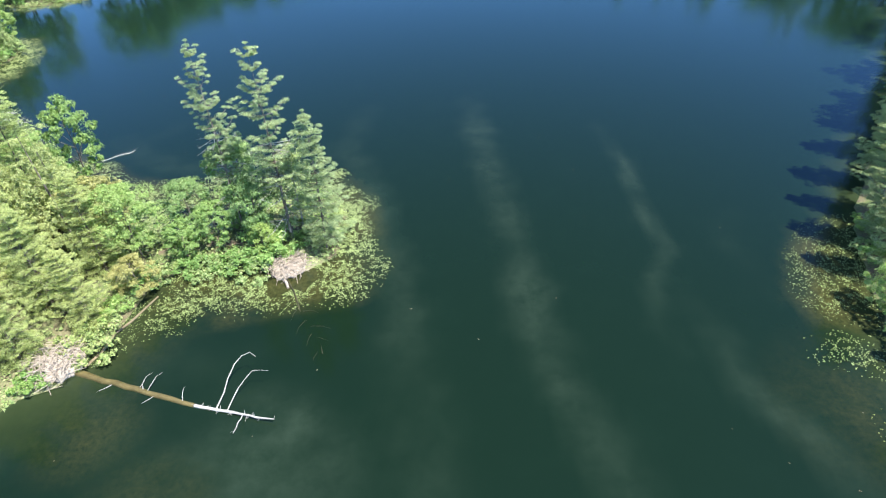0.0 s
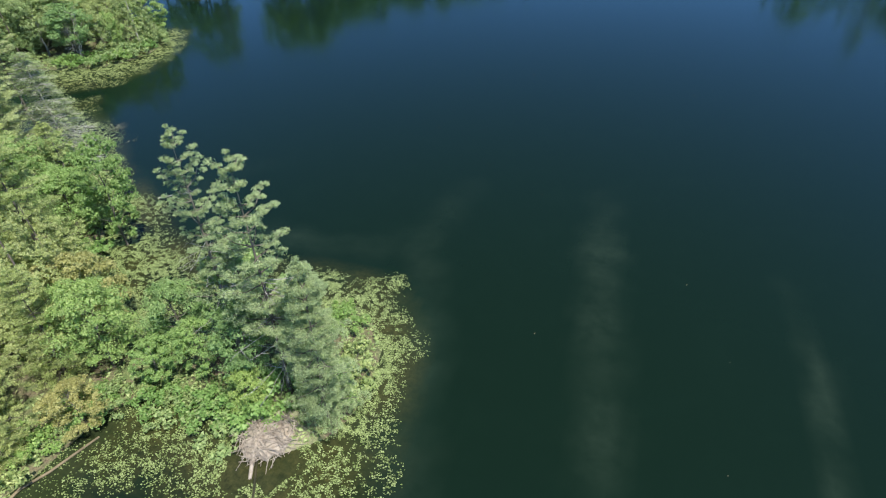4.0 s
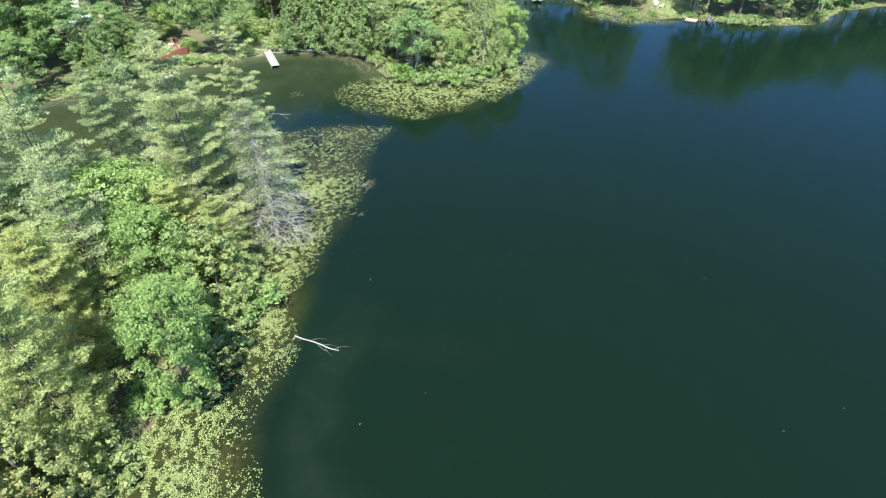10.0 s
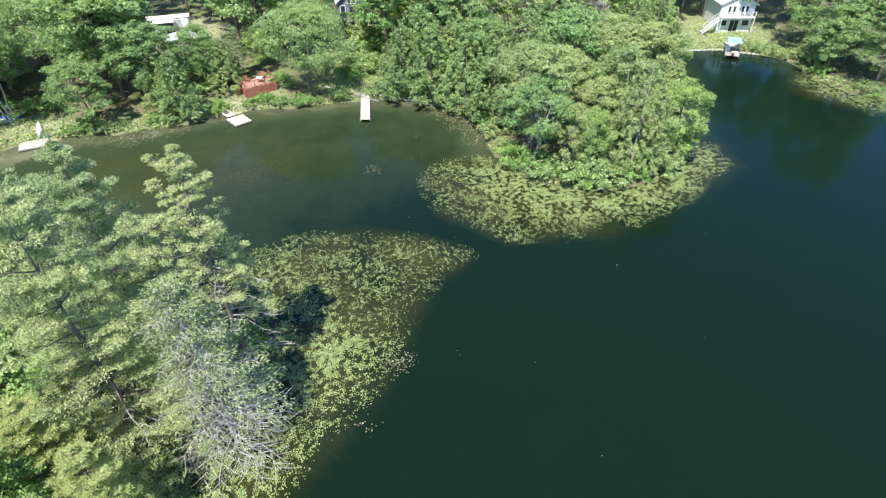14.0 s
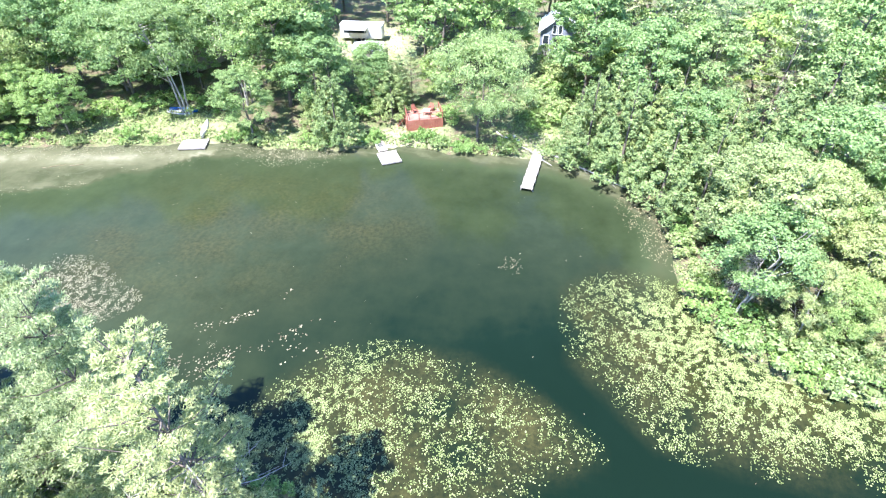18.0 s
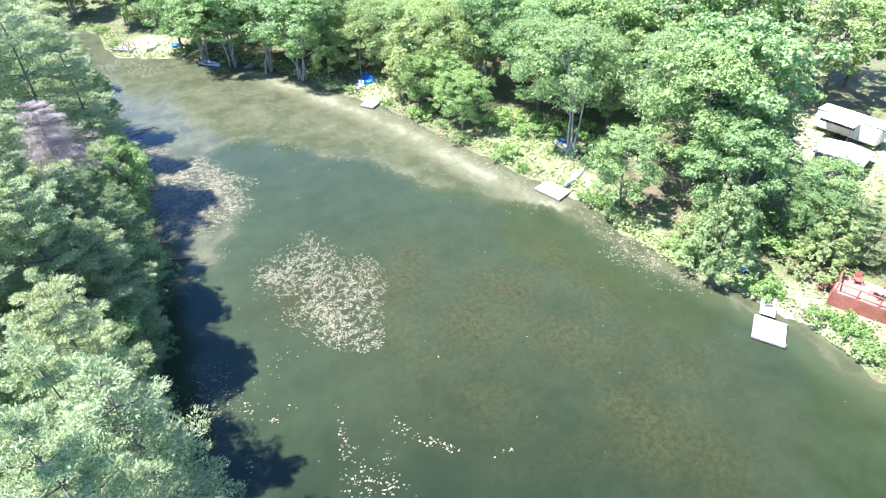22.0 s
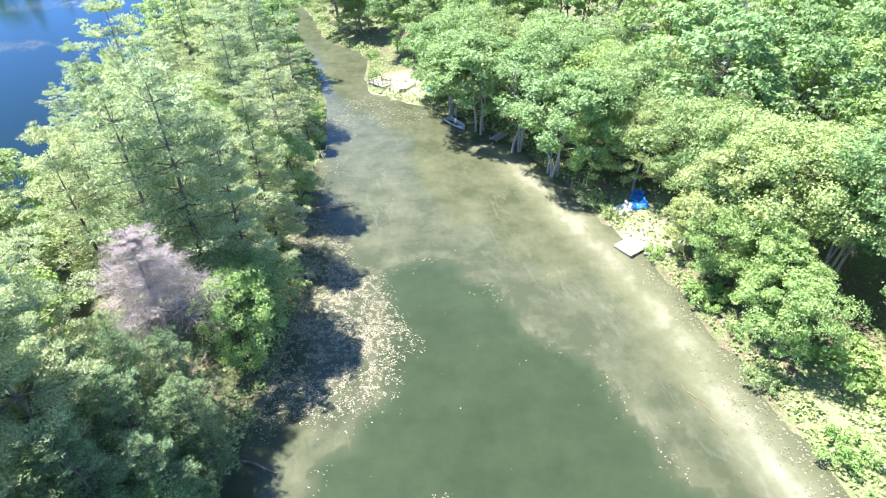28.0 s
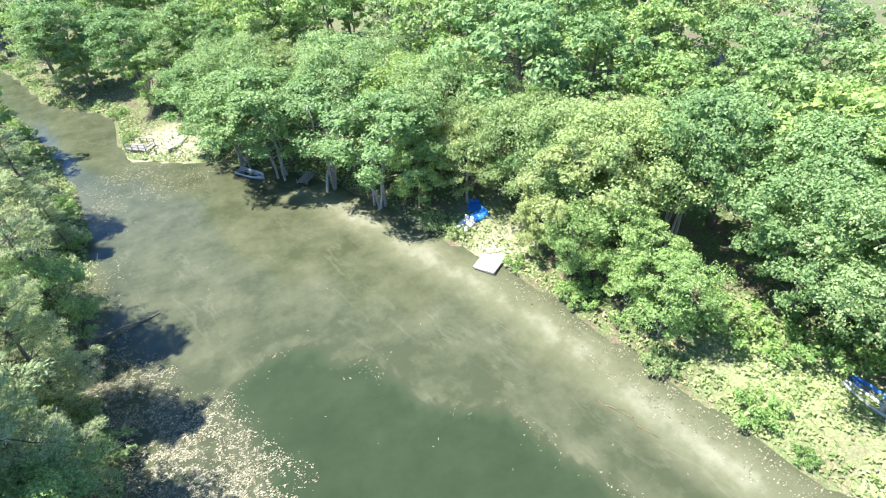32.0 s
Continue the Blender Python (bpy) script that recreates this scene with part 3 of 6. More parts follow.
# ---- building helpers ----
def part(name, me, material, parent, label="", at=None):
    """One mesh object under a thing or a part."""
    if isinstance(me, bmesh.types.BMesh):
        b, me = me, bpy.data.meshes.new(name)
        b.to_mesh(me)
        b.free()
    if not me.materials:
        me.materials.append(material)
    ob = new(name, me)
    ob.parent = parent
    if at is not None:
        ob.matrix_basis = at
    return tagged(ob, label) if label else ob


def thing(name, label, category, group="", m=None):
    ob = tagged(new(name), label, category, group)
    if m is not None:
        ob.matrix_basis = m
    return ob


def join(meshes):
    """Vertices and faces of several pieces, made one."""
    V, F, n = [], [], 0
    for v, f in meshes:
        V.append(v)
        F.append(np.asarray(f) + n)
        n += len(v)
    return np.concatenate(V), np.concatenate(F)


def tube(path, radii, sides=5):
    """A tapered tube along a path, of quads."""
    path = np.asarray(path, float)
    tang = np.gradient(path, axis=0)
    tang /= np.linalg.norm(tang, axis=1)[:, None] + 1e-9
    ref = np.where(np.abs(tang[:, 2:3]) > 0.9, np.array([[1.0, 0, 0]]), np.array([[0, 0, 1.0]]))
    u = np.cross(tang, ref)
    u /= np.linalg.norm(u, axis=1)[:, None] + 1e-9
    w = np.cross(tang, u)
    a = np.linspace(0, 2 * np.pi, sides, endpoint=False)
    r = np.asarray(radii, float)[:, None, None]
    V = path[:, None, :] + r * (np.cos(a)[None, :, None] * u[:, None, :] + np.sin(a)[None, :, None] * w[:, None, :])
    F = [[i * sides + j, i * sides + (j + 1) % sides, (i + 1) * sides + (j + 1) % sides, (i + 1) * sides + j] for i in range(len(path) - 1) for j in range(sides)]
    return V.reshape(-1, 3), F


def leaves(C, U, N, L, W, fold=0.25):
    """Pointed leaves: middles C, long ways U, faces N, lengths L and widths W."""
    U = U / (np.linalg.norm(U, axis=1)[:, None] + 1e-9)
    V = np.cross(N, U)
    V /= np.linalg.norm(V, axis=1)[:, None] + 1e-9
    n = np.cross(U, V)
    L, W = L[:, None], W[:, None]
    Q = np.stack([C - U * L * 0.45 + V * W / 2 + n * W * fold, C + U * L * 0.55, C - U * L * 0.45 - V * W / 2 - n * W * fold], 1)
    return Q.reshape(-1, 3), np.arange(len(C) * 3).reshape(-1, 3)


def unit(rng, n):
    v = rng.normal(size=(n, 3))
    return v / np.linalg.norm(v, axis=1)[:, None]


def bent(rng, p, q, k=4, sway=0.12):
    p, q = np.array(p, float), np.array(q, float)
    s = np.linspace(0, 1, k)[:, None]
    line = p + (q - p) * s
    line[1:-1] += rng.normal(size=(k - 2, 3)) * sway * np.linalg.norm(q - p) * 0.4
    return line


# ---- plants: each kind built about one unit plan height in metres, then copied ----
def lobed(rng, C, R, S, subs, per, size, slim, flat=0.8, lift=0.25, under=-0.35, stray=0.28, tuft=0.85):
    """Leaves on the outer faces of lobes: middles C, radii R, outward ways S; each lobe is a cluster of smaller tufts, with some broad inner sprays behind."""
    C, R, S = np.asarray(C, float), np.asarray(R, float), np.asarray(S, float)
    k = np.repeat(np.arange(len(C)), subs)
    d = unit(rng, len(k)) + S[k] * 0.75 + np.array([0, 0, 0.22])
    d /= np.linalg.norm(d, axis=1)[:, None]
    d[:, 2] = np.where(d[:, 2] < under, under + 0.2 * rng.random(len(k)), d[:, 2])
    T = C[k] + d * (R[k] * rng.uniform(0.62, 0.95, len(k)))[:, None] * np.array([1, 1, flat])
    tr = R[k] * rng.uniform(0.28, 0.52, len(k))
    q = np.repeat(np.arange(len(k)), per)
    n = len(q)
    e = unit(rng, n) + d[q] * 0.7 + np.array([0, 0, lift])
    e /= np.linalg.norm(e, axis=1)[:, None]
    P = T[q] + e * (tr[q] * rng.uniform(0.45, 1.05, n))[:, None] * np.array([1, 1, tuft]) + rng.normal(size=(n, 3)) * [1, 1, tuft] * stray * tr[q][:, None]
    N = e * 0.6 + d[q] * 0.5 + np.array([0, 0, 0.2]) + rng.normal(size=(n, 3)) * 0.34
    L = size * rng.uniform(0.65, 1.4, n)
    m = len(C) * 26
    j = np.repeat(np.arange(len(C)), 26)
    inner = unit(rng, m)
    P = np.concatenate([P, C[j] + inner * (R[j] * rng.uniform(0.25, 0.6, m))[:, None] * np.array([1, 1, flat])])
    N = np.concatenate([N, inner + [0, 0, 0.5]])
    L = np.concatenate([L, np.minimum(R[j] * 0.42, 0.42)])
    U = np.cross(N, rng.normal(size=(n + m, 3)))
    U[:, 2] -= 0.2
    return leaves(P, U, N, L, L * slim * rng.uniform(0.8, 1.25, n + m), 0.3)


def broadleaf(seed, H, R, low, lobes, subs, per, size, leaf_mat, bark, name, label, stems=1):
    """A leafy tree: trunk, limbs to the lobes, a domed lumpy crown with dark gaps between its lobes."""
    rng = np.random.default_rng(seed)
    t = thing(name, label, "tree")
    tubes, heads = [], []
    for s in range(stems):
        lean = rng.normal(size=2) * (0.05 if stems == 1 else 0.14) * H
        foot = rng.normal(size=2) * (0.0 if stems == 1 else 0.4)
        z = np.linspace(0, 0.86 * H, 7)
        path = np.column_stack([foot[0] + lean[0] * (z / H) ** 1.5, foot[1] + lean[1] * (z / H) ** 1.5, z - 0.3 * (z == 0)])
        path[1:-1, :2] += rng.normal(size=(5, 2)) * 0.008 * H
        r0 = (0.013 if stems == 1 else 0.008) * H
        tubes.append(tube(path, r0 * np.linspace(1.15, 0.2, 7), 6))
        heads.append(path)
    C, LR, S = [], [], []
    for k in range(lobes):
        u = (k + 0.5 + 0.5 * (rng.random() - 0.5)) / lobes
        a = k * 2.39996 + rng.normal() * 0.3
        prof = math.sin(math.pi * (0.11 + 0.84 * u ** 0.9)) ** 0.75
        rad = R * prof * rng.uniform(0.42, 1.08)
        zz = H * (low + (0.97 - low) * u ** 0.85) - 0.26 * R * (u > 0.8)
        C.append((rad * math.cos(a), rad * math.sin(a), zz))
        LR.append(R * rng.uniform(0.17, 0.38) * (0.85 + 0.25 * prof))
        S.append((math.cos(a) * (1 - u) * 1.2, math.sin(a) * (1 - u) * 1.2, 0.15 + 0.9 * u))
    C = np.array(C)
    C[:, :2] += heads[0][-1, :2] * 0.7
    for c in C[:: max(1, lobes // 14)]:
        h = heads[rng.integers(len(heads))]
        zb = np.clip(c[2] - 0.45 * np.hypot(*c[:2]) - 0.6, 0.10 * H, 0.8 * H)
        b = np.array([np.interp(zb, h[:, 2], h[:, i]) for i in range(3)])
        tubes.append(tube(bent(rng, b, c, 4), np.array([0.0046, 0.0034, 0.002, 0.0006]) * H, 3))
    if lobes > 55:
        for k, (V, F) in enumerate(tubes):
            part("trunk" if k < stems else "limb", quad_mesh("limb", V, F), bark, t)
    else:
        V, F = join(tubes)
        part("trunk", quad_mesh("trunk", V, F), bark, t)
    V, F = lobed(rng, C, LR, S, subs, per, size, 0.78, 0.66, 0.4, -0.3, 0.2, 0.5)
    part("crown", quad_mesh("crown", V, F), leaf_mat, t)
    return t


def pine(seed, H, R, low, needle, bark, name, label, levels=15, puffs=6, gap=0.0, dead=0.0, size=0.30, per=36, shape=0.8, puff=0.5, lift=0.0):
    """A white pine: tiers of boughs, each ending in a spray of rounded plumes of needles."""
    rng = np.random.default_rng(seed)
    t = thing(name, label, "tree")
    z = np.linspace(0, H, 8)
    sway = rng.normal(size=2) * 0.022 * H
    trunk = np.column_stack([sway[0] * np.sin(z / H * 2.2), sway[1] * np.sin(z / H * 2.0), z - 0.3 * (z == 0)])
    wood, deadwood = [tube(trunk, 0.0095 * H * np.linspace(1.15, 0.05, 8) ** 1.2, 6)], []
    C, U, S = [], [], []
    for i in range(levels):
        u = (i + rng.random() * 0.6) / levels
        zz = H * (low + (0.97 - low) * u)
        reach = R * (1 - u) ** shape * (0.78 + 0.22 * math.sin(i * 2.3)) + 0.45
        if u < 0.18:
            reach *= 0.7 + 1.5 * u
        nb = 6 if u < 0.3 else 5
        for j in range(nb):
            if rng.random() < gap:
                continue
            a = 6.283 * (j + 0.6 * rng.random()) / nb + i * 0.9
            ln = reach * rng.uniform(0.6, 1.15)
            rise = ln * (-0.02 + lift + 0.40 * u + 0.14 * rng.random())
            b = np.array([np.interp(zz, z, trunk[:, 0]), np.interp(zz, z, trunk[:, 1]), zz])
            w = np.array([math.cos(a), math.sin(a), 0])
            side = np.array([-w[1], w[0], 0])
            tip = b + w * ln + np.array([0, 0, rise])
            wood.append(tube(np.array([b, b + w * ln * 0.5 + np.array([0, 0, rise * 0.15]), tip]), [0.0032 * H, 0.002 * H, 0.0006 * H], 3))
            m = max(2, round(puffs * (0.35 + 0.65 * ln / max(R, 0.1))))
            for q in range(m):
                s = 1.0 - 0.84 * (q / m)
                off = (0 if q == 0 else (1 if q % 2 else -1)) * ln * 0.24 * (1.25 - s) ** 0.6 * rng.uniform(0.6, 1.3)
                C.append(b + w * ln * s + np.array([0, 0, rise * s * s + 0.06 * rng.normal()]) + side * off)
                U.append(w * 0.75 + side * np.sign(off) * 0.35 + np.array([0, 0, 0.30]))
                S.append(puff * rng.uniform(0.7, 1.2) * (0.72 + 0.28 * min(1.0, ln / 2.2)))
    for i in range(int(dead)):
        zz = H * (0.12 + (low + 0.12) * rng.random())
        a = rng.random() * 6.283
        ln = R * (0.45 + 0.6 * rng.random())
        b = np.array([np.interp(zz, z, trunk[:, 0]), np.interp(zz, z, trunk[:, 1]), zz])
        w = np.array([math.cos(a), math.sin(a), -0.12])
        deadwood.append(tube(bent(rng, b, b + w * ln, 4, 0.08), [0.032, 0.024, 0.017, 0.008], 3))
        for s in (0.45, 0.6, 0.75, 0.9):
            e = unit(rng, 1)[0] * ln * 0.28
            e[2] = abs(e[2]) * 0.3 - 0.15
            p = b + w * ln * s
            deadwood.append(tube(np.array([p, p + e]), [0.015, 0.006], 3))
    V, F = join(wood)
    part("trunk", quad_mesh("trunk", V, F), bark, t)
    top = trunk[-1] + np.array([[0, 0, 0.0], [0.1, 0.1, -0.45], [-0.12, 0.0, -0.4]])
    C, U, S = np.concatenate([C, top]), np.concatenate([U, [[0, 0, 1.0]] * 3]), np.concatenate([S, [puff * 0.6] * 3])
    k = np.repeat(np.arange(len(C)), per)
    n = len(k)
    e = unit(rng, n) + U[k] * 0.7 + np.array([0, 0, 0.25])
    e /= np.linalg.norm(e, axis=1)[:, None]
    e[:, 2] = np.where(e[:, 2] < -0.2, -e[:, 2] * 0.4, e[:, 2])
    P = C[k] + e * (S[k] * rng.uniform(0.35, 1.0, n) ** 0.8)[:, None] * np.array([1, 1, 0.42])
    d = e * 0.6 + U[k] * 0.45 + rng.normal(size=(n, 3)) * 0.55
    L = size * rng.uniform(0.7, 1.35, n)
    N = np.cross(d, np.cross(np.array([0.15, 0, 1.0]) + e * 0.6 + rng.normal(size=(n, 3)) * 0.35, d))
    V, F = leaves(P, d, N, L, L * rng.uniform(0.20, 0.32, n), 0.15)
    part("crown", quad_mesh("crown", V, F), needle, t)
    if deadwood:
        V, F = join(deadwood)
        tagged(part("deadwood", quad_mesh("deadwood", V, F), DEADWOOD, t, "bare grey dead branches"), kind="stuff")
    return t


def cedar(seed, H, R, fans, per, leaf_mat, bark, name, label, size=0.20, belly=0.85, bough=0.62):
    """A cedar: a ragged cone of upswept boughs with dark hollows between them."""
    rng = np.random.default_rng(seed)
    t = thing(name, label, "tree")
    z = np.linspace(0, H, 6)
    V, F = tube(np.column_stack([0 * z, 0 * z, z - 0.3 * (z == 0)]), 0.013 * H * np.linspace(1.1, 0.06, 6), 6)
    part("trunk", quad_mesh("trunk", V, F), bark, t)
    u = np.sort(1 - np.sqrt((np.arange(fans) + rng.random(fans)) / fans) * 0.985)
    a = np.arange(fans) * 2.39996 + rng.normal(size=fans) * 0.3
    rad = (R * (1 - u) ** belly * rng.uniform(0.62, 1.05, fans) + 0.08)
    C = np.column_stack([rad * np.cos(a), rad * np.sin(a), H * (0.05 + 0.91 * u) + 0.12 * rad])
    S = np.column_stack([np.cos(a) * 1.3, np.sin(a) * 1.3, np.full(fans, 0.35)])
    V, F = lobed(rng, C, bough * rng.uniform(0.7, 1.3, fans) * (1.15 - 0.5 * u), S, 6, per, size, 0.5, 1.25, 0.1, -0.6, 0.2)
    part("crown", quad_mesh("crown", V, F), leaf_mat, t)
    return t


def dead_tree(seed, H, R, branches, wood, name, label, needles=0.0, low=0.1, droop=0.25, thin=1.0, fuzz=0, curve=0.0):
    """A dead or dying conifer: flat sprays of bare twigs on every branch, some needles left on the upper ones."""
    rng = np.random.default_rng(seed)
    t = thing(name, label, "tree")
    z = np.linspace(0, H, 7)
    trunk = np.column_stack([0.15 * np.sin(z * 0.3), 0.1 * np.cos(z * 0.25), z - 0.3 * (z == 0)])
    V, F = tube(trunk, 0.0115 * H * np.linspace(1.1, 0.12, 7), 6)
    part("trunk", quad_mesh("trunk", V, F), wood, t)
    tw, C, Z = [], [], []
    for i in range(branches):
        u = (i + rng.random()) / branches
        zz = min(H * (low + (1 - low) * u) + rng.normal() * 0.3, 0.98 * H)
        ln = R * ((1 - u) ** 0.7 * 0.95 + 0.10) * rng.uniform(0.65, 1.1)
        a = i * 2.39996 + rng.normal() * 0.3
        w = np.array([math.cos(a), math.sin(a), -droop * (1 - u) + 0.40 * u])
        b = np.array([np.interp(zz, z, trunk[:, 0]), np.interp(zz, z, trunk[:, 1]), zz])
        line = b + w * ln * np.linspace(0, 1, 5)[:, None]
        line[:, 2] -= curve * ln * np.linspace(0, 1, 5) ** 2
        line[1:-1] += rng.normal(size=(3, 3)) * 0.03 * ln
        tw.append(tube(line, thin * np.array([0.055, 0.047, 0.038, 0.026, 0.010]), 3))
        side = np.cross(w, [0, 0, 1])
        if fuzz:
            s = rng.random((fuzz, 1))
            off = rng.normal(size=(fuzz, 1)) * 0.27 * ln * (1.15 - 0.85 * s)
            M = b + w * ln * s + side * off + rng.normal(size=(fuzz, 3)) * [0.05, 0.05, 0.05]
            M[:, 2:] -= curve * ln * s ** 2 + 0.10 * np.abs(off)
            Z.append(np.column_stack([M, w * 0.9 + side * np.sign(off) * 0.8 + rng.normal(size=(fuzz, 3)) * 0.55 - [0, 0, 0.15]]))
        for q in range(9):
            s = 0.25 + 0.72 * (q + rng.random()) / 9
            p = b + w * ln * s - np.array([0, 0, curve * ln * s * s])
            e = side * (1 if q % 2 else -1) * rng.uniform(0.26, 0.46) * ln * (1.1 - 0.6 * s) + w * 0.22 * ln + rng.normal(size=3) * 0.08 - np.array([0, 0, 0.10])
            tw.append(tube(np.array([p, p + e * 0.6 + [0, 0, -0.04], p + e]), thin * np.array([0.03, 0.022, 0.010]), 3))
            if rng.random() < needles * np.clip((u - 0.08) * 2.6, 0, 1):
                C.append(np.r_[p + e * rng.uniform(0.4, 1.0), w])
    V, F = join(tw)
    tagged(part("deadwood", quad_mesh("deadwood", V, F), wood, t, "bare dead branches"), kind="stuff")
    if Z:
        Z = np.concatenate(Z)
        L = rng.uniform(0.12, 0.32, len(Z))
        V, F = leaves(Z[:, :3], Z[:, 3:], unit(rng, len(Z)) * 0.5 + [0, 0, 1.0], L, np.full(len(Z), 0.015), 0.2)
        tagged(part("twig_fuzz", quad_mesh("twig_fuzz", V, F), wood, t, "fine dry twigs"), kind="stuff")
    if C:
        C = np.array(C)
        k = np.repeat(np.arange(len(C)), 30)
        n = len(k)
        P = C[k, :3] + rng.normal(size=(n, 3)) * [0.26, 0.26, 0.12]
        L = 0.16 * rng.uniform(0.7, 1.3, n)
        V, F = leaves(P, C[k, 3:] + unit(rng, n) * 0.8, np.array([0, 0, 1.0]) + rng.normal(size=(n, 3)) * 0.4, L, L * 0.4, 0.2)
        part("crown", quad_mesh("crown", V, F), NEEDLE_DRY, t)
    return t


def bush(seed, H, R, clumps, per, size, leaf_mat, name, label):
    rng = np.random.default_rng(seed)
    t = thing(name, label, "shrub")
    a, r = np.arange(clumps) * 2.39996, R * np.sqrt((np.arange(clumps) + 0.5) / clumps)
    C = np.column_stack([r * np.cos(a), r * np.sin(a), H * rng.uniform(0.3, 0.78, clumps) * (1.1 - 0.5 * r / R)])
    st = [tube(bent(rng, (c[0] * 0.15, c[1] * 0.15, -0.15), c, 3), [0.03, 0.02, 0.008], 4) for c in C[::2]]
    V, F = join(st)
    tagged(part("stems", quad_mesh("stems", V, F), BARK, t), kind="stuff")
    V, F = lobed(rng, C, R * rng.uniform(0.26, 0.44, clumps), np.column_stack([np.cos(a) * r / R, np.sin(a) * r / R, np.full(clumps, 0.5)]), 6, per, size, 0.6, 0.75)
    part("foliage", quad_mesh("foliage", V, F), leaf_mat, t)
    return t


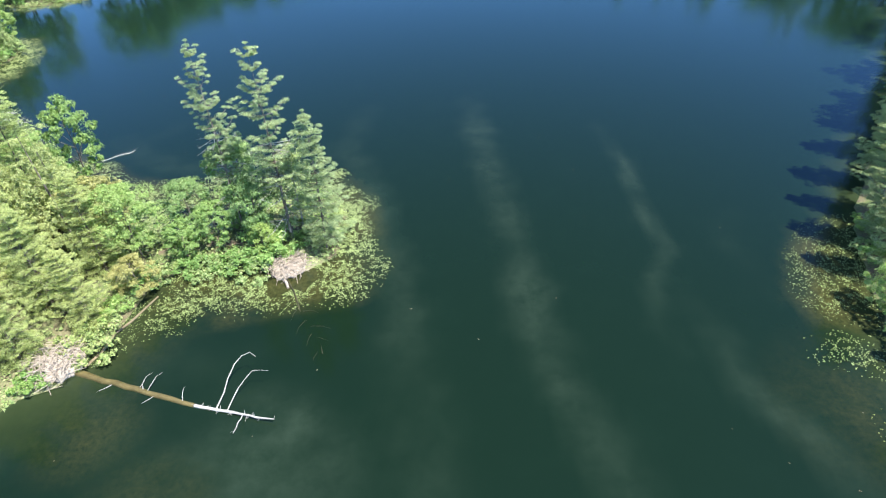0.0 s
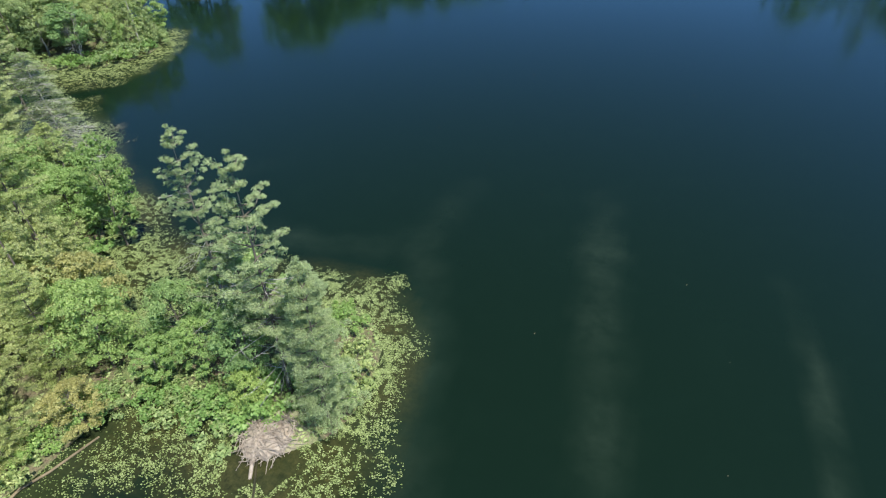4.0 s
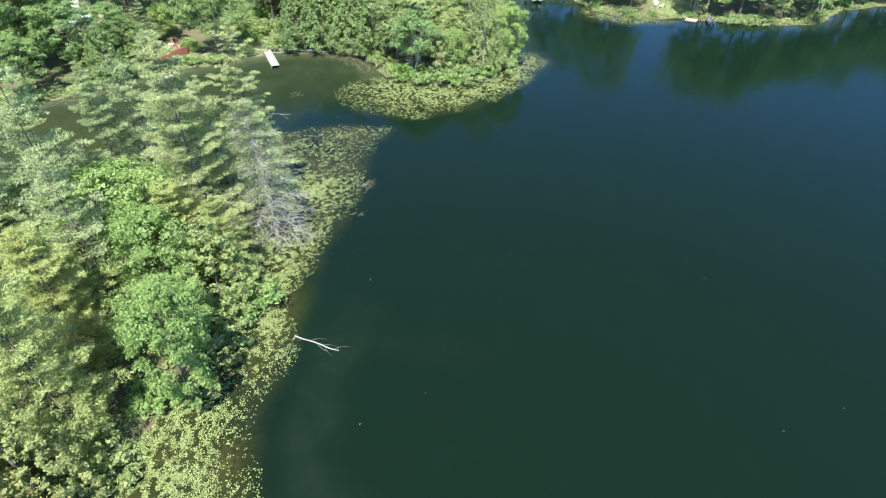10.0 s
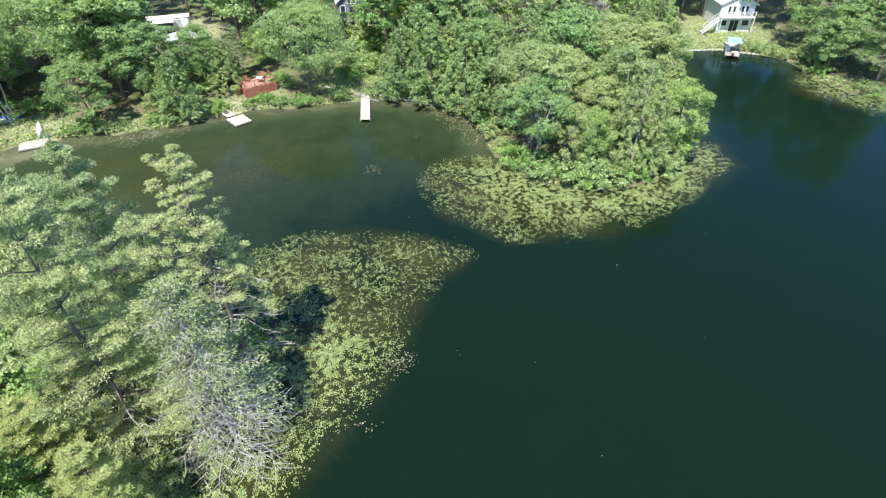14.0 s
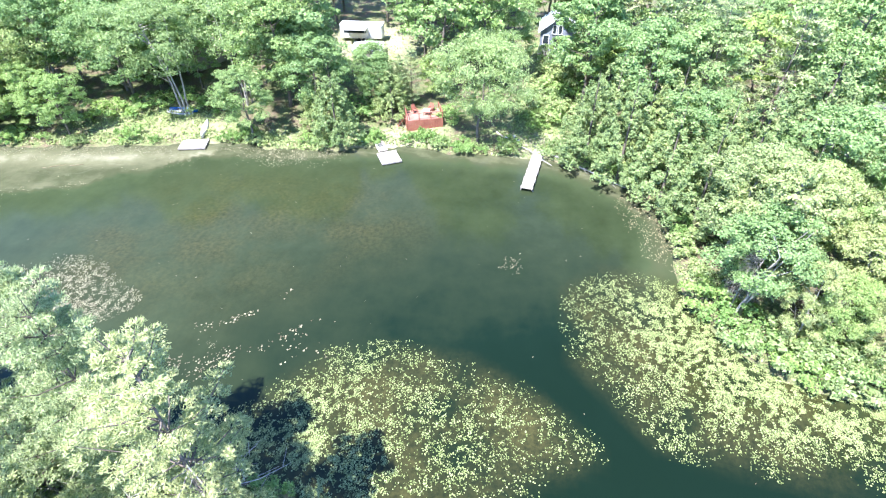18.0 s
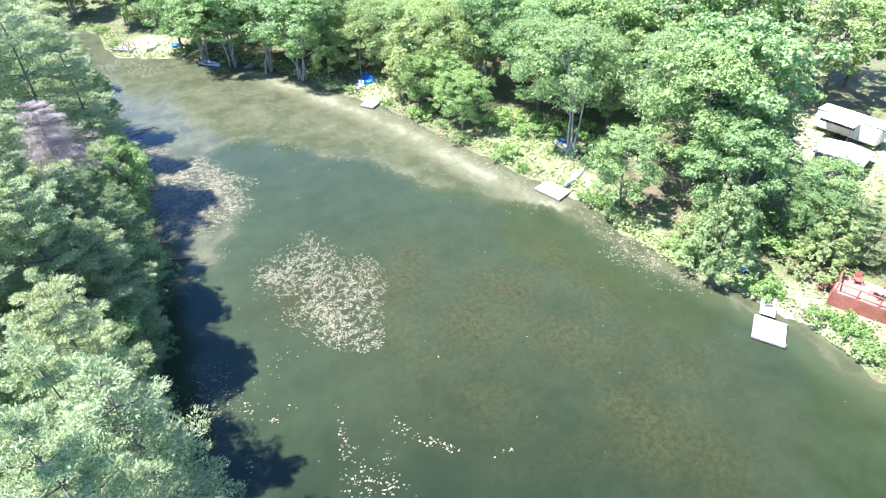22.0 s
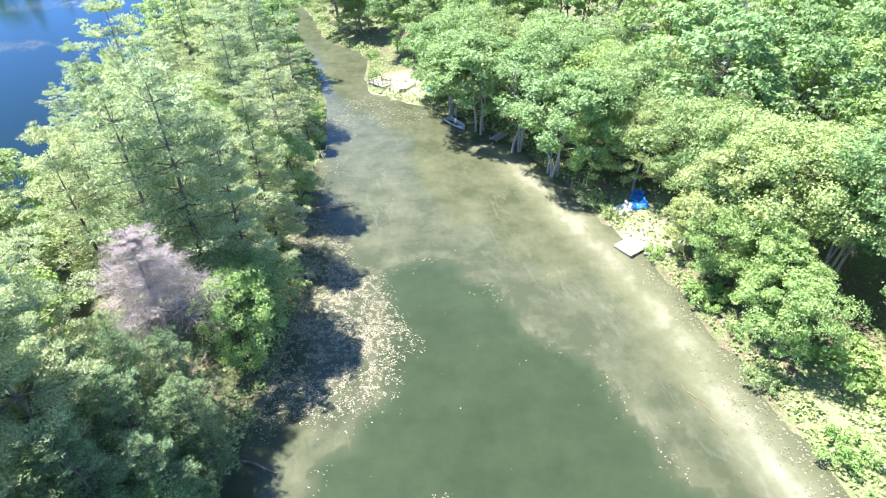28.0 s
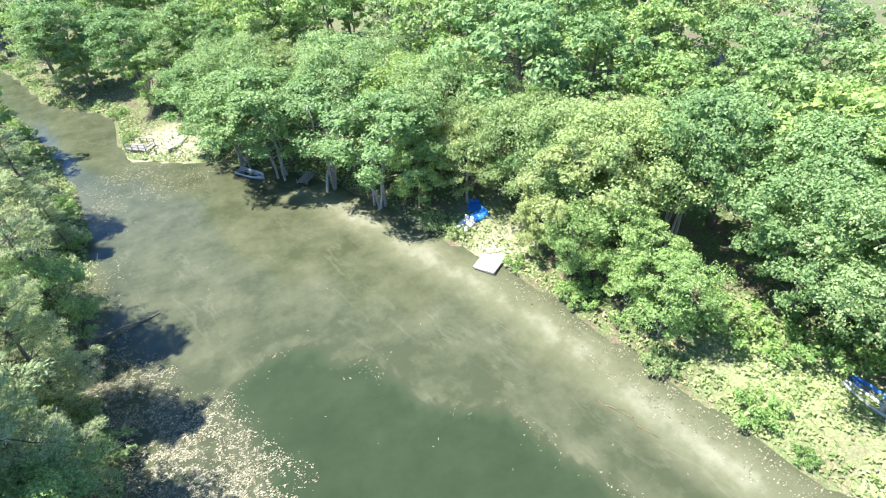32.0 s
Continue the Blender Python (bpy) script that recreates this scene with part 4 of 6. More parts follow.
MAPLE_L = "full green broadleaf tree with a lumpy sunlit crown"
PINE_L = "tall white pine with layered blue-green plumes"
CEDAR_L = "conical yellow-green cedar standing close to the water"
KIND = {
    "maple": [broadleaf(11 + i, 13.0, 4.0, 0.26, 40, 14, 20, 0.185, LEAF_MAPLE, BARK, "maple_tree", MAPLE_L) for i in range(3)],
    "bigmaple": [broadleaf(16 + i, 14.0, 4.5, 0.24, 50, 17, 22, 0.155, LEAF_MAPLE, BARK, "maple_tree", MAPLE_L) for i in range(3)],
    "grand": [broadleaf(201 + i, 15.0, 6.3, 0.28, 84, 17, 23, 0.15, LEAF_GRAND, BARK, "broad_maple", "broad old maple with a wide bright green crown") for i in range(2)],
    "tall": [broadleaf(206 + i, 16.0, 5.4, 0.42, 60, 17, 23, 0.15, LEAF_GRAND, BARK_PALE, "tall_maple", "tall maple with bare grey trunks under a high spreading crown", 3) for i in range(2)],
    "bigbright": [broadleaf(26 + i, 12.0, 4.0, 0.20, 46, 17, 21, 0.145, LEAF_BRIGHT, BARK, "young_tree", "bright green young broadleaf tree in full leaf") for i in range(2)],
    "bigpale": [broadleaf(36 + i, 13.0, 3.9, 0.12, 48, 17, 22, 0.14, LEAF_PALE, BARK_PALE, "ash_tree", "pale yellow-green broadleaf tree with feathery foliage") for i in range(2)],
    "bright": [broadleaf(21 + i, 11.0, 3.5, 0.12, 36, 14, 20, 0.175, LEAF_BRIGHT, BARK, "young_tree", "bright green young broadleaf tree in full leaf") for i in range(2)],
    "pale": [broadleaf(31 + i, 13.0, 3.8, 0.14, 38, 14, 20, 0.175, LEAF_PALE, BARK_PALE, "ash_tree", "pale grey-green broadleaf tree with feathery foliage") for i in range(2)],
    "birch": [broadleaf(41 + i, 13.0, 3.6, 0.32, 42, 16, 22, 0.15, LEAF_MAPLE, BARK_PALE, "birch_tree", "multi-stemmed birch with pale trunks and green leaves", 4) for i in range(2)],
    "turning": [broadleaf(51 + i, 9.0, 3.3, 0.08, 36, 14, 20, 0.145, LEAF_TURN, BARK, "turning_tree", "small tree with leaves turned yellow and orange") for i in range(2)],
    "pine": [pine(61 + i, 17.0, 4.2, 0.16, NEEDLE, BARK, "white_pine", PINE_L, 11, 8, 0.05, 4, 0.20, 62, 0.68, 0.7) for i in range(3)],
    "fullpine": [pine(76, 16.0, 4.6, 0.06, NEEDLE, BARK, "white_pine", PINE_L, 14, 11, 0.03, 0, 0.155, 140, 0.62, 0.58)],
    "bigpine": [pine(66 + i, 18.0, 4.6, 0.12, NEEDLE, BARK, "white_pine", PINE_L, 12, 12, 0.10, 10, 0.155, 150, 0.62, 0.62) for i in range(2)],
    "slim": [pine(71 + i, 20.0, 3.6, 0.34, NEEDLE, BARK, "slender_pine", "slender tall pine with a sparse ragged crown and dead lower branches", 13, 8, 0.36, 34, 0.155, 120, 0.6, 0.46, 0.22) for i in range(2)],
    "cedar": [cedar(81 + i, 10.0, 2.8, 150, 14, LEAF_CEDAR, BARK, "cedar_tree", CEDAR_L, 0.15, 0.8, 0.45) for i in range(3)],
    "larch": [cedar(86, 14.0, 4.4, 320, 16, LEAF_PALE, BARK_PALE, "larch_tree", "wide feathery pale yellow-green larch on the point", 0.125, 0.62, 0.42)],
    "tawny": [cedar(186 + i, 13.0, 3.7, 330, 17, LEAF_TAWNY, BARK, "tawny_cedar", "dense feathery cedar gone yellow-brown at its tips", 0.125, 0.62, 0.38) for i in range(2)],
    "soft": [pine(181 + i, 13.0, 3.9, 0.04, LEAF_SOFT, BARK, "soft_hemlock", "dense feathery pale green hemlock on the spit", 15, 9, 0.02, 0, 0.15, 100, 0.66, 0.52) for i in range(2)],
    "hemlock": [pine(171 + i, 16.0, 4.2, 0.06, NEEDLE_DARK, BARK, "hemlock_tree", "dark green hemlock with drooping boughs over the bank", 14, 8, 0.03, 0, 0.17, 70, 0.7, 0.55) for i in range(2)],
    "farleaf": [broadleaf(91 + i, 15.0, 4.6, 0.28, 32, 11, 16, 0.28, LEAF_MAPLE, BARK, "woodland_tree", "green woodland tree in full leaf behind the shore") for i in range(3)],
    "farpale": [broadleaf(96 + i, 15.0, 4.4, 0.28, 32, 11, 16, 0.27, LEAF_BRIGHT, BARK, "woodland_tree", "light green woodland tree behind the shore") for i in range(2)],
    "farpine": [pine(101 + i, 19.0, 4.4, 0.2, NEEDLE, BARK, "woodland_pine", "tall dark pine in the woods behind the shore", 11, 5, 0.0, 0, 0.55, 18, 0.8, 0.65) for i in range(2)],
    "shrub": [bush(111 + i, 1.9, 1.5, 11, 17, 0.16, LEAF_SHRUB, "shrub", "dense green shrub growing on the bank") for i in range(3)],
    "lightshrub": [bush(121 + i, 1.6, 1.6, 11, 17, 0.16, GRASSY, "pale_shrub", "pale yellow-green shrub growing on the bank") for i in range(2)],
    "dying": [dead_tree(131, 15.5, 4.3, 120, DEADWOOD, "dying_spruce", "dying spruce with grey bare lower branches and thin green top", 0.78, 0.06, 0.30, 0.8, 90, 0.16)],
    "mauve": [dead_tree(141, 15.0, 4.9, 90, DEADRED, "dead_spruce", "dead spruce with a fuzz of mauve-grey twigs", 0.0, 0.5, 0.0, 0.34, 420, 0.12)],
    "bare": [dead_tree(151, 17.0, 4.4, 100, BARK_PALE, "bare_tree", "bare grey dead tree among green ones", 0.0, 0.3, 0.05, 0.45, 130, 0.05)],
}
BASE = {"bigmaple": 14.0, "bigbright": 12.0, "bigpale": 13.0, "maple": 13.0, "bright": 11.0, "pale": 13.0, "birch": 13.0, "turning": 9.0, "pine": 17.0, "bigpine": 18.0, "fullpine": 16.0, "slim": 20.0, "cedar": 10.0, "larch": 14.0, "tawny": 13.0, "soft": 13.0, "grand": 15.0, "hemlock": 16.0, "tall": 16.0, "farleaf": 15.0, "farpale": 15.0, "farpine": 19.0, "shrub": 1.9, "lightshrub": 1.6, "dying": 15.5, "mauve": 15.0, "bare": 17.0}
USED = set()
trng = random.Random(5)


def plant(kind, x, y, h, wide=1.0, z=None):
    """One plant of a kind at a place, h metres high; the first of each variant is the original itself."""
    pool = KIND[kind]
    ob = trng.choice(pool)
    s = h / BASE[kind]
    z = z_at(x, y) if z is None else z
    m = Matrix.LocRotScale((x, y, max(z, -0.3) - 0.05), Euler((0, 0, trng.random() * 6.283)), (s * wide, s * wide, s))
    if ob.name not in USED:
        USED.add(ob.name)
        ob.matrix_basis = m
        return ob
    c = copy_thing(ob, Matrix.Identity(4))
    c.matrix_basis = m
    return c


# ---- trees that stand out, and some added for shade, by kind, place and height ----
TREES = [
    ("slim", -22.8, 47.6, 20.5, 0.8), ("slim", -17.1, 45.8, 20.7, 0.92), ("fullpine", -13.4, 44.8, 15.4, 0.74), ("maple", -22.5, 49.5, 11, 0.9), ("maple", -20.5, 46.0, 8.5, 0.9), ("bright", -19.5, 43.6, 4.6, 0.9), ("pale", -16.2, 47.5, 11, 0.7),
    ("bright", -24.5, 45.5, 6, 0.9), ("bright", -27.5, 43.5, 5, 1.0), ("maple", -27.5, 47, 8, 0.9),
    ("dying", -63.5, 68.5, 15.6, 1.05), ("slim", -68.3, 69.6, 20.3, 1.2), ("bigpine", -64.0, 63.0, 21.5, 1.0), ("fullpine", -70.0, 62.5, 20.5, 0.8), ("bright", -44.5, 57.5, 13.5, 0.6),
    # The maple at (-142.5, 75.5) is added to shade the cabin's front.
    ("mauve", -68.0, 22.0, 15.0, 1.05), ("fullpine", -65.6, 24.6, 10.5, 1.1), ("hemlock", -68.4, 27.2, 12.5, 0.95), ("birch", -96.4, -17.9, 15, 1.4), ("birch", -100.2, -11.6, 14.5, 1.4), ("birch", -91.6, -24.2, 15, 1.4), ("birch", -87.4, -28.8, 13.5, 1.35), ("bigmaple", -84.8, -33.6, 13.5, 1.1), ("bigbright", -104.0, -8.8, 10, 1.0), ("bigbright", -111.8, 8.6, 9, 1.0), ("bigbright", -114.0, 13.6, 10, 1.0), ("bigpale", -110.6, 4.6, 7, 1.0), ("hemlock", -70.2, 25.8, 11, 1.1), ("bigmaple", -142.5, 75.5, 13, 0.95), ("bigbright", -144.2, 83.6, 6.0, 0.9), ("bigmaple", -144.4, 80.2, 4.6, 1.0), 
    ("fullpine", -68.8, 40.5, 18, 1.0), ("bigpine", -69.6, 56.0, 18.5, 0.88), ("bigpine", -70.0, 51.0, 17.5, 0.92), ("bigmaple", -69.6, 43.5, 9, 0.9), ("bigmaple", -71.2, 34.5, 8.5, 0.95), ("hemlock", -69.5, 30.4, 13, 1.1), ("hemlock", -66.9, 28.6, 13, 1.1), ("pine", -65.8, 29.5, 13.5, 1.2), ("hemlock", -70.3, 37.4, 12, 1.15), ("pine", -69.2, 47.3, 12, 1.0), ("hemlock", -71.8, 28.4, 10, 1.1), ("hemlock", -71.8, 32.6, 10.5, 1.15), ("hemlock", -71.2, 41.2, 9, 1.1), ("bigbright", -68.3, 44.5, 9, 0.9),
    ("soft", -58.2, 63.4, 9.5, 1.2), ("soft", -60.5, 59.5, 10.5, 1.3), ("cedar", -54.8, 61.6, 10, 1.35), ("bigbright", -51.2, 57.6, 8.5, 1.1), ("bigbright", -57.2, 57.0, 11, 1.0), ("lightshrub", -51.6, 61.0, 2.2, 1.3), ("shrub", -54.0, 64.0, 2.4, 1.3), ("grand", -113.6, -2.6, 13.5, 1.0), ("grand", -118.2, 6.2, 15, 1.1), ("grand", -102.4, -23.0, 16, 1.0), ("grand", -89.8, -32.2, 15, 0.95), ("grand", -108.6, -12.4, 15, 1.0), ("bigpale", -108.8, -6.5, 12, 1.0), ("bare", -124, -26.5, 14.5, 1.3),
    ("bigmaple", -123.5, 21.5, 15, 1.05), ("shrub", -121.8, 24.2, 2.6, 1.3), ("shrub", -125.2, 27.2, 2.4, 1.3), ("shrub", -124.8, 32.6, 2.4, 1.3), ("bigmaple", -129.4, 29.2, 11, 1.0), ("bigbright", -127.0, 23.6, 8, 1.0), ("shrub", -118.8, 20.6, 2.8, 1.3), ("shrub", -125, 35.6, 1.8, 1.3),
    ("turning", -36.5, 46.6, 9.0, 1.0), ("tawny", -41, 48, 12, 1.0), ("tawny", -46.5, 44.5, 17, 1.0), ("soft", -42.5, 41.5, 14, 1.0), ("turning", -30.3, 38.8, 4.8, 1.1), ("soft", -33.0, 34.5, 8.0, 1.15),
    ("shrub", -130, 81.5, 2.6, 1.3), ("lightshrub", -132.5, 83.5, 2.6, 1.3), ("lightshrub", -135, 81.8, 2.8, 1.3), ("shrub", -138, 83.6, 2.8, 1.3), ("lightshrub", -140.5, 82, 2.8, 1.3), ("lightshrub", -143, 83.5, 2.8, 1.2), ("shrub", -128.5, 68.2, 2.2, 1.2), ("lightshrub", -123.4, 66.8, 0.8, 1.4), ("lightshrub", -123.6, 64.6, 0.6, 1.4), ("lightshrub", -122.6, 68.6, 1.0, 1.4),
    ("tall", -121.6, 31.6, 16.5, 1.05), ("tall", -126.2, 38.2, 16.5, 1.05), ("bigmaple", -129, 24, 17, 1.1), ("bigmaple", -126, 18.5, 16, 1.05), ("cedar", -119.8, 55.0, 10.5, 1.15), ("cedar", -121.5, 52.5, 9.5, 1.1), ("grand", -123.9, 73.4, 15, 0.9), ("pine", -131.0, 62.4, 8.5, 1.2),
    ("bare", -112.5, 113.8, 15, 1.15), ("bigmaple", -124.6, 50.4, 13, 1.1), ("bigmaple", -130.2, 56.4, 10, 1.0), ("cedar", -127.4, 60.4, 7.5, 1.3), ("bigbright", -133.6, 64.8, 7.5, 1.0), ("fullpine", -129.8, 61.0, 8, 0.9), ("lightshrub", -93.6, 103.0, 2.2, 1.3), ("lightshrub", -92.4, 107.4, 2.4, 1.3), ("shrub", -92.0, 110.4, 2.4, 1.3), ("lightshrub", -93.2, 116.0, 2.2, 1.3), ("cedar", -121.6, 87.6, 12, 1.2), ("cedar", -118.6, 91.6, 12.5, 1.2), ("cedar", -114.6, 96.2, 12, 1.2), ("cedar", -124.6, 90.2, 13, 1.2), ("cedar", -119.6, 96.4, 14, 1.2), ("cedar", -110.8, 99.4, 12, 1.2), ("bigbright", -94.8, 118.5, 11, 0.9), ("larch", -93.6, 112.6, 14, 1.0), ("birch", -96.8, 101.2, 11, 1.25), ("bigpale", -94.6, 105.2, 9, 0.75), ("bigpale", -101, 104, 13.5, 1.0), ("bare", -97.5, 100.8, 7, 0.8), ("bigbright", -94.8, 107, 8, 0.8),
    # The pines of 22 m and more are added to shade the cove-side bank.
    ("bigpine", -61.4, 26.6, 23, 1.15), ("bigpine", -61.8, 31.4, 23.5, 1.15), ("bigpine", -62.0, 36.4, 23, 1.15), ("bigpine", -62.4, 41.4, 23, 1.15), ("pine", -133.0, 57.4, 8, 1.1), ("bigmaple", -128.6, 58.4, 8.5, 0.9), ("cedar", -131.4, 60.6, 6.5, 1.0), ("bigmaple", -127.5, 161.5, 12, 1.1), ("cedar", -122.4, 161.0, 9, 1.2), ("bigmaple", -117.0, 161.5, 12, 1.2), ("bigbright", -112.4, 163.0, 9, 1.2), ("cedar", -119.8, 159.6, 6, 1.2), ("bigpine", -70.8, 13.0, 19.5, 1.0), ("bigpine", -70.2, 4.6, 18.5, 1.0), ("pine", -69.6, -4.6, 18, 1.1), ("hemlock", -69.6, 34.4, 14, 1.0), ("bigpine", -70.8, 40.4, 14.5, 0.95), ("bigpine", -66.4, 31.6, 22, 0.95), ("bigpine", -66.4, 36.8, 22, 0.95), ("bigbright", -113.6, 18.2, 9.0, 1.1), ("bigbright", -73.0, 19.6, 10.5, 0.85), ("bigmaple", -70.8, -2.5, 11, 0.8),
    ("shrub", -27, 42.6, 2.0, 1.2), ("lightshrub", -25.0, 41.9, 1.6, 1.3), ("lightshrub", -92.6, 175.2, 2.2, 1.4), ("lightshrub", -90.0, 178.6, 1.8, 1.4), ("bigpale", -89.4, 186.0, 8, 1.0), ("shrub", -22.5, 42.4, 2.2, 1.2), ("lightshrub", -20.6, 42.2, 2.0, 1.2), ("shrub", -30.6, 39.5, 2.0, 1.2), ("lightshrub", -14.2, 49, 2.0, 1.2), ("shrub", -14.6, 47.0, 2.4, 1.2), ("shrub", -19.2, 44.6, 3.0, 1.2),
    ("soft", -45.5, 50, 17.5, 0.95), ("tawny", -39, 44.5, 14, 1.05), ("soft", -35, 41.5, 11, 1.05), ("bigbright", -32.2, 43.5, 9.5, 0.9), ("soft", -37, 36, 11.5, 1.1), ("soft", -36.5, 30, 9, 1.1), ("bigbright", 37.2, 34.2, 5, 0.9), ("fullpine", 40.6, 38.6, 12, 0.9), ("fullpine", 42.4, 43.4, 14, 0.9), ("bigpine", 45.2, 48.6, 15, 0.9), ("fullpine", 49.0, 54.5, 15, 0.9), ("bigpine", 53.6, 60.5, 16, 0.9), ("fullpine", 59.4, 67.6, 16, 0.9), ("bigpine", 66.5, 76.6, 16, 0.9),
    ("pine", -62, 46, 21.5, 1.1), ("pine", -58.5, 13, 17, 1.1), ("pine", -62.5, 9, 19.5, 1.1), ("pine", -63, 52, 21, 1.1),
]


def clear_of(x, y, extra=0.0):
    return all(math.hypot(x - a, y - b) > r + extra for a, b, r, s in CLEAR)


def species(x, y, inland, on_spit, deep):
    """What grows where."""
    r = trng.random()
    if deep:
        pines = 0.45 if on_spit or x > 0 else 0.2
        return ("farpine", 18) if r < pines else ("farleaf", 16) if r < 0.5 + pines / 2 else ("farpale", 15)
    if on_spit:
        if y > 56 and x < -58:
            return ("pine", 19) if r < 0.65 else ("pale", 12)
        if y > 50:
            return ("maple", 11.5) if r < 0.14 else ("soft", 12) if r < 0.6 else ("bright", 10.5) if r < 0.75 else ("pine", 15)
        if y > 40:
            return ("maple", 11.5) if r < 0.14 else ("pale", 12.5) if r < 0.2 else ("soft", 12) if r < 0.7 else ("bright", 10.5) if r < 0.86 else ("pine", 15)
        if y > 22 and x > -50:
            return ("pale", 12) if r < 0.2 else ("soft", 11.5) if r < 0.6 else ("turning", 9.5) if r < 0.72 else ("bright", 10.5) if r < 0.9 else ("maple", 11)
        if x < -58 and inland < 5:
            return ("pine", 13) if r < 0.72 else ("maple", 11) if r < 0.86 else ("bright", 10)
        if x < -57:
            return ("pine", 19.5) if r < 0.85 else ("maple", 13)
        return ("pine", 13) if r < 0.45 else ("pale", 11) if r < 0.7 else ("bright", 10.5)
    if 84 < y < 134 and -128 < x < -88:
        if x > -112:
            return ("pale", 12) if r < 0.3 else ("bright", 10.5) if r < 0.65 else ("birch", 13)
        return ("cedar", 13.5) if r < 0.8 else ("maple", 14) if r < 0.9 else ("pine", 17)
    if y < 18 and x < -60:
        return ("maple", 14) if r < 0.25 else ("bright", 13) if r < 0.62 else ("pale", 13) if r < 0.85 else ("birch", 14)
    return ("maple", 14.5) if r < 0.5 else ("bright", 13) if r < 0.68 else ("birch", 14) if r < 0.84 else ("cedar", 10) if r < 0.92 else ("pine", 15)


LOW = [(-63.5, 19.5, 4.5), (-141, 50, 6.5), (-135, 53, 5.5), (-130, 55, 4.5), (-126, 57.5, 3), (-144, 47, 4), (-129, 65, 3.5), (-142, 80, 4), (-136, 82, 4)]  # where only low growth stands


def forest():
    """Fills the woods on jittered grids, leaving the clearings free: close planting by the water, wider behind."""
    taken = [(t[1], t[2], 15.0 if t[0] in ("grand", "tall") else 8.0) for t in TREES]
    for gap, deep in ((5.0, False), (7.6, True)):
        spots = []
        for ix in range(int(320 / gap)):
            for iy in range(int(420 / gap)):
                spots.append((-190 + ix * gap + trng.uniform(-0.4, 0.4) * gap + (0.5 * gap if iy % 2 else 0), -150 + iy * gap + trng.uniform(-0.4, 0.4) * gap))
        main, spit = land_of(np.array(spots))
        for (x, y), dm, ds in zip(spots, main, spit):
            on_spit = ds > 0
            d = ds if on_spit else dm
            seen = on_spit and y > -28 or not on_spit and d < 15 and x < -60 and -75 < y < 140 or x < -80 and y > 140 and d < 6
            if seen == deep or d < (0.5 if not on_spit and (36 < y < 100 or -32 < y < -6) else 1.2) or not clear_of(x, y, 1.2):
                continue
            if not on_spit and d > (50 if -65 < y < 125 and x < -60 else 30 if -105 < y < 170 and x < -60 else 13):
                continue
            if on_spit and (y < -105 or x > -26 and y > 40) or not on_spit and not deep and trng.random() < 0.26:
                continue
            if not on_spit and x > 0 and d < (2.5 if y > 36 else 6.5):
                continue
            if any((x - a) ** 2 + (y - b) ** 2 < r for a, b, r in taken):
                continue
            if on_spit and y < -28 and d < 3.5 or not on_spit and y < -48 and x < -40 and d < 2.5:
                continue
            kind, h = species(x, y, d, on_spit, deep)
            if on_spit and y < -28:
                h *= 0.8
            if y > 160:
                h *= 1.25
            h *= trng.uniform(0.76, 1.22) * (0.72 if d < 2.4 else 1.0)
            if any((x - a) ** 2 + (y - b) ** 2 < r * r for a, b, r in LOW):
                kind, h = "shrub", trng.uniform(2.0, 3.4)
            if kind in ("maple", "bright", "pale") and (on_spit and (y > 30 or x < -62) or not on_spit and (d < 13 and -35 < y < 95 or d < 14 and 84 < y < 134 and -128 < x < -88)):
                kind = "big" + kind
            plant(kind, x, y, h, trng.uniform(0.95, 1.2))


def shore_shrubs():
    """Shrubs along the banks."""
    for ring, sign in ((LAKE_RING, -1), (SPIT_RING, 1)):
        for i in list(range(0, len(ring), 2 if sign < 0 else 1)) + [k for k in range(len(ring)) if sign < 0 and -98 > ring[k][0] > -124 and -20 < ring[k][1] < 90 or sign < 0 and 96 < ring[k][1] < 132]:
            x, y = ring[i] + np.array([trng.uniform(-2.2, 2.2), trng.uniform(-2.2, 2.2)])
            if x > 20 and y > 80 or y > 215 or y < -115 or x > 75:
                continue
            dm, ds = land_of(np.array([[x, y]]))
            if max(dm[0], ds[0]) < 0.35 or not clear_of(x, y, -1.0) or sign < 0 and x < -80 and -30 < y < -6 and trng.random() < 0.8 or sign < 0 and x < -100 and 4 < y < 52 and trng.random() < 0.5:
                continue
            h = trng.uniform(0.9, 2.2) * (1.5 if 96 < y < 132 and x > -104 else 1.0)
            plant("shrub" if trng.random() < 0.6 else "lightshrub", x, y, h, trng.uniform(0.8, 1.2))


for kind, x, y, h, wide in TREES:
    plant(kind, x, y, h, wide)
forest()
shore_shrubs()
for pool in KIND.values():
    for ob in pool:
        if ob.name not in USED:
            for o in (*ob.children_recursive, ob):
                bpy.data.objects.remove(o)


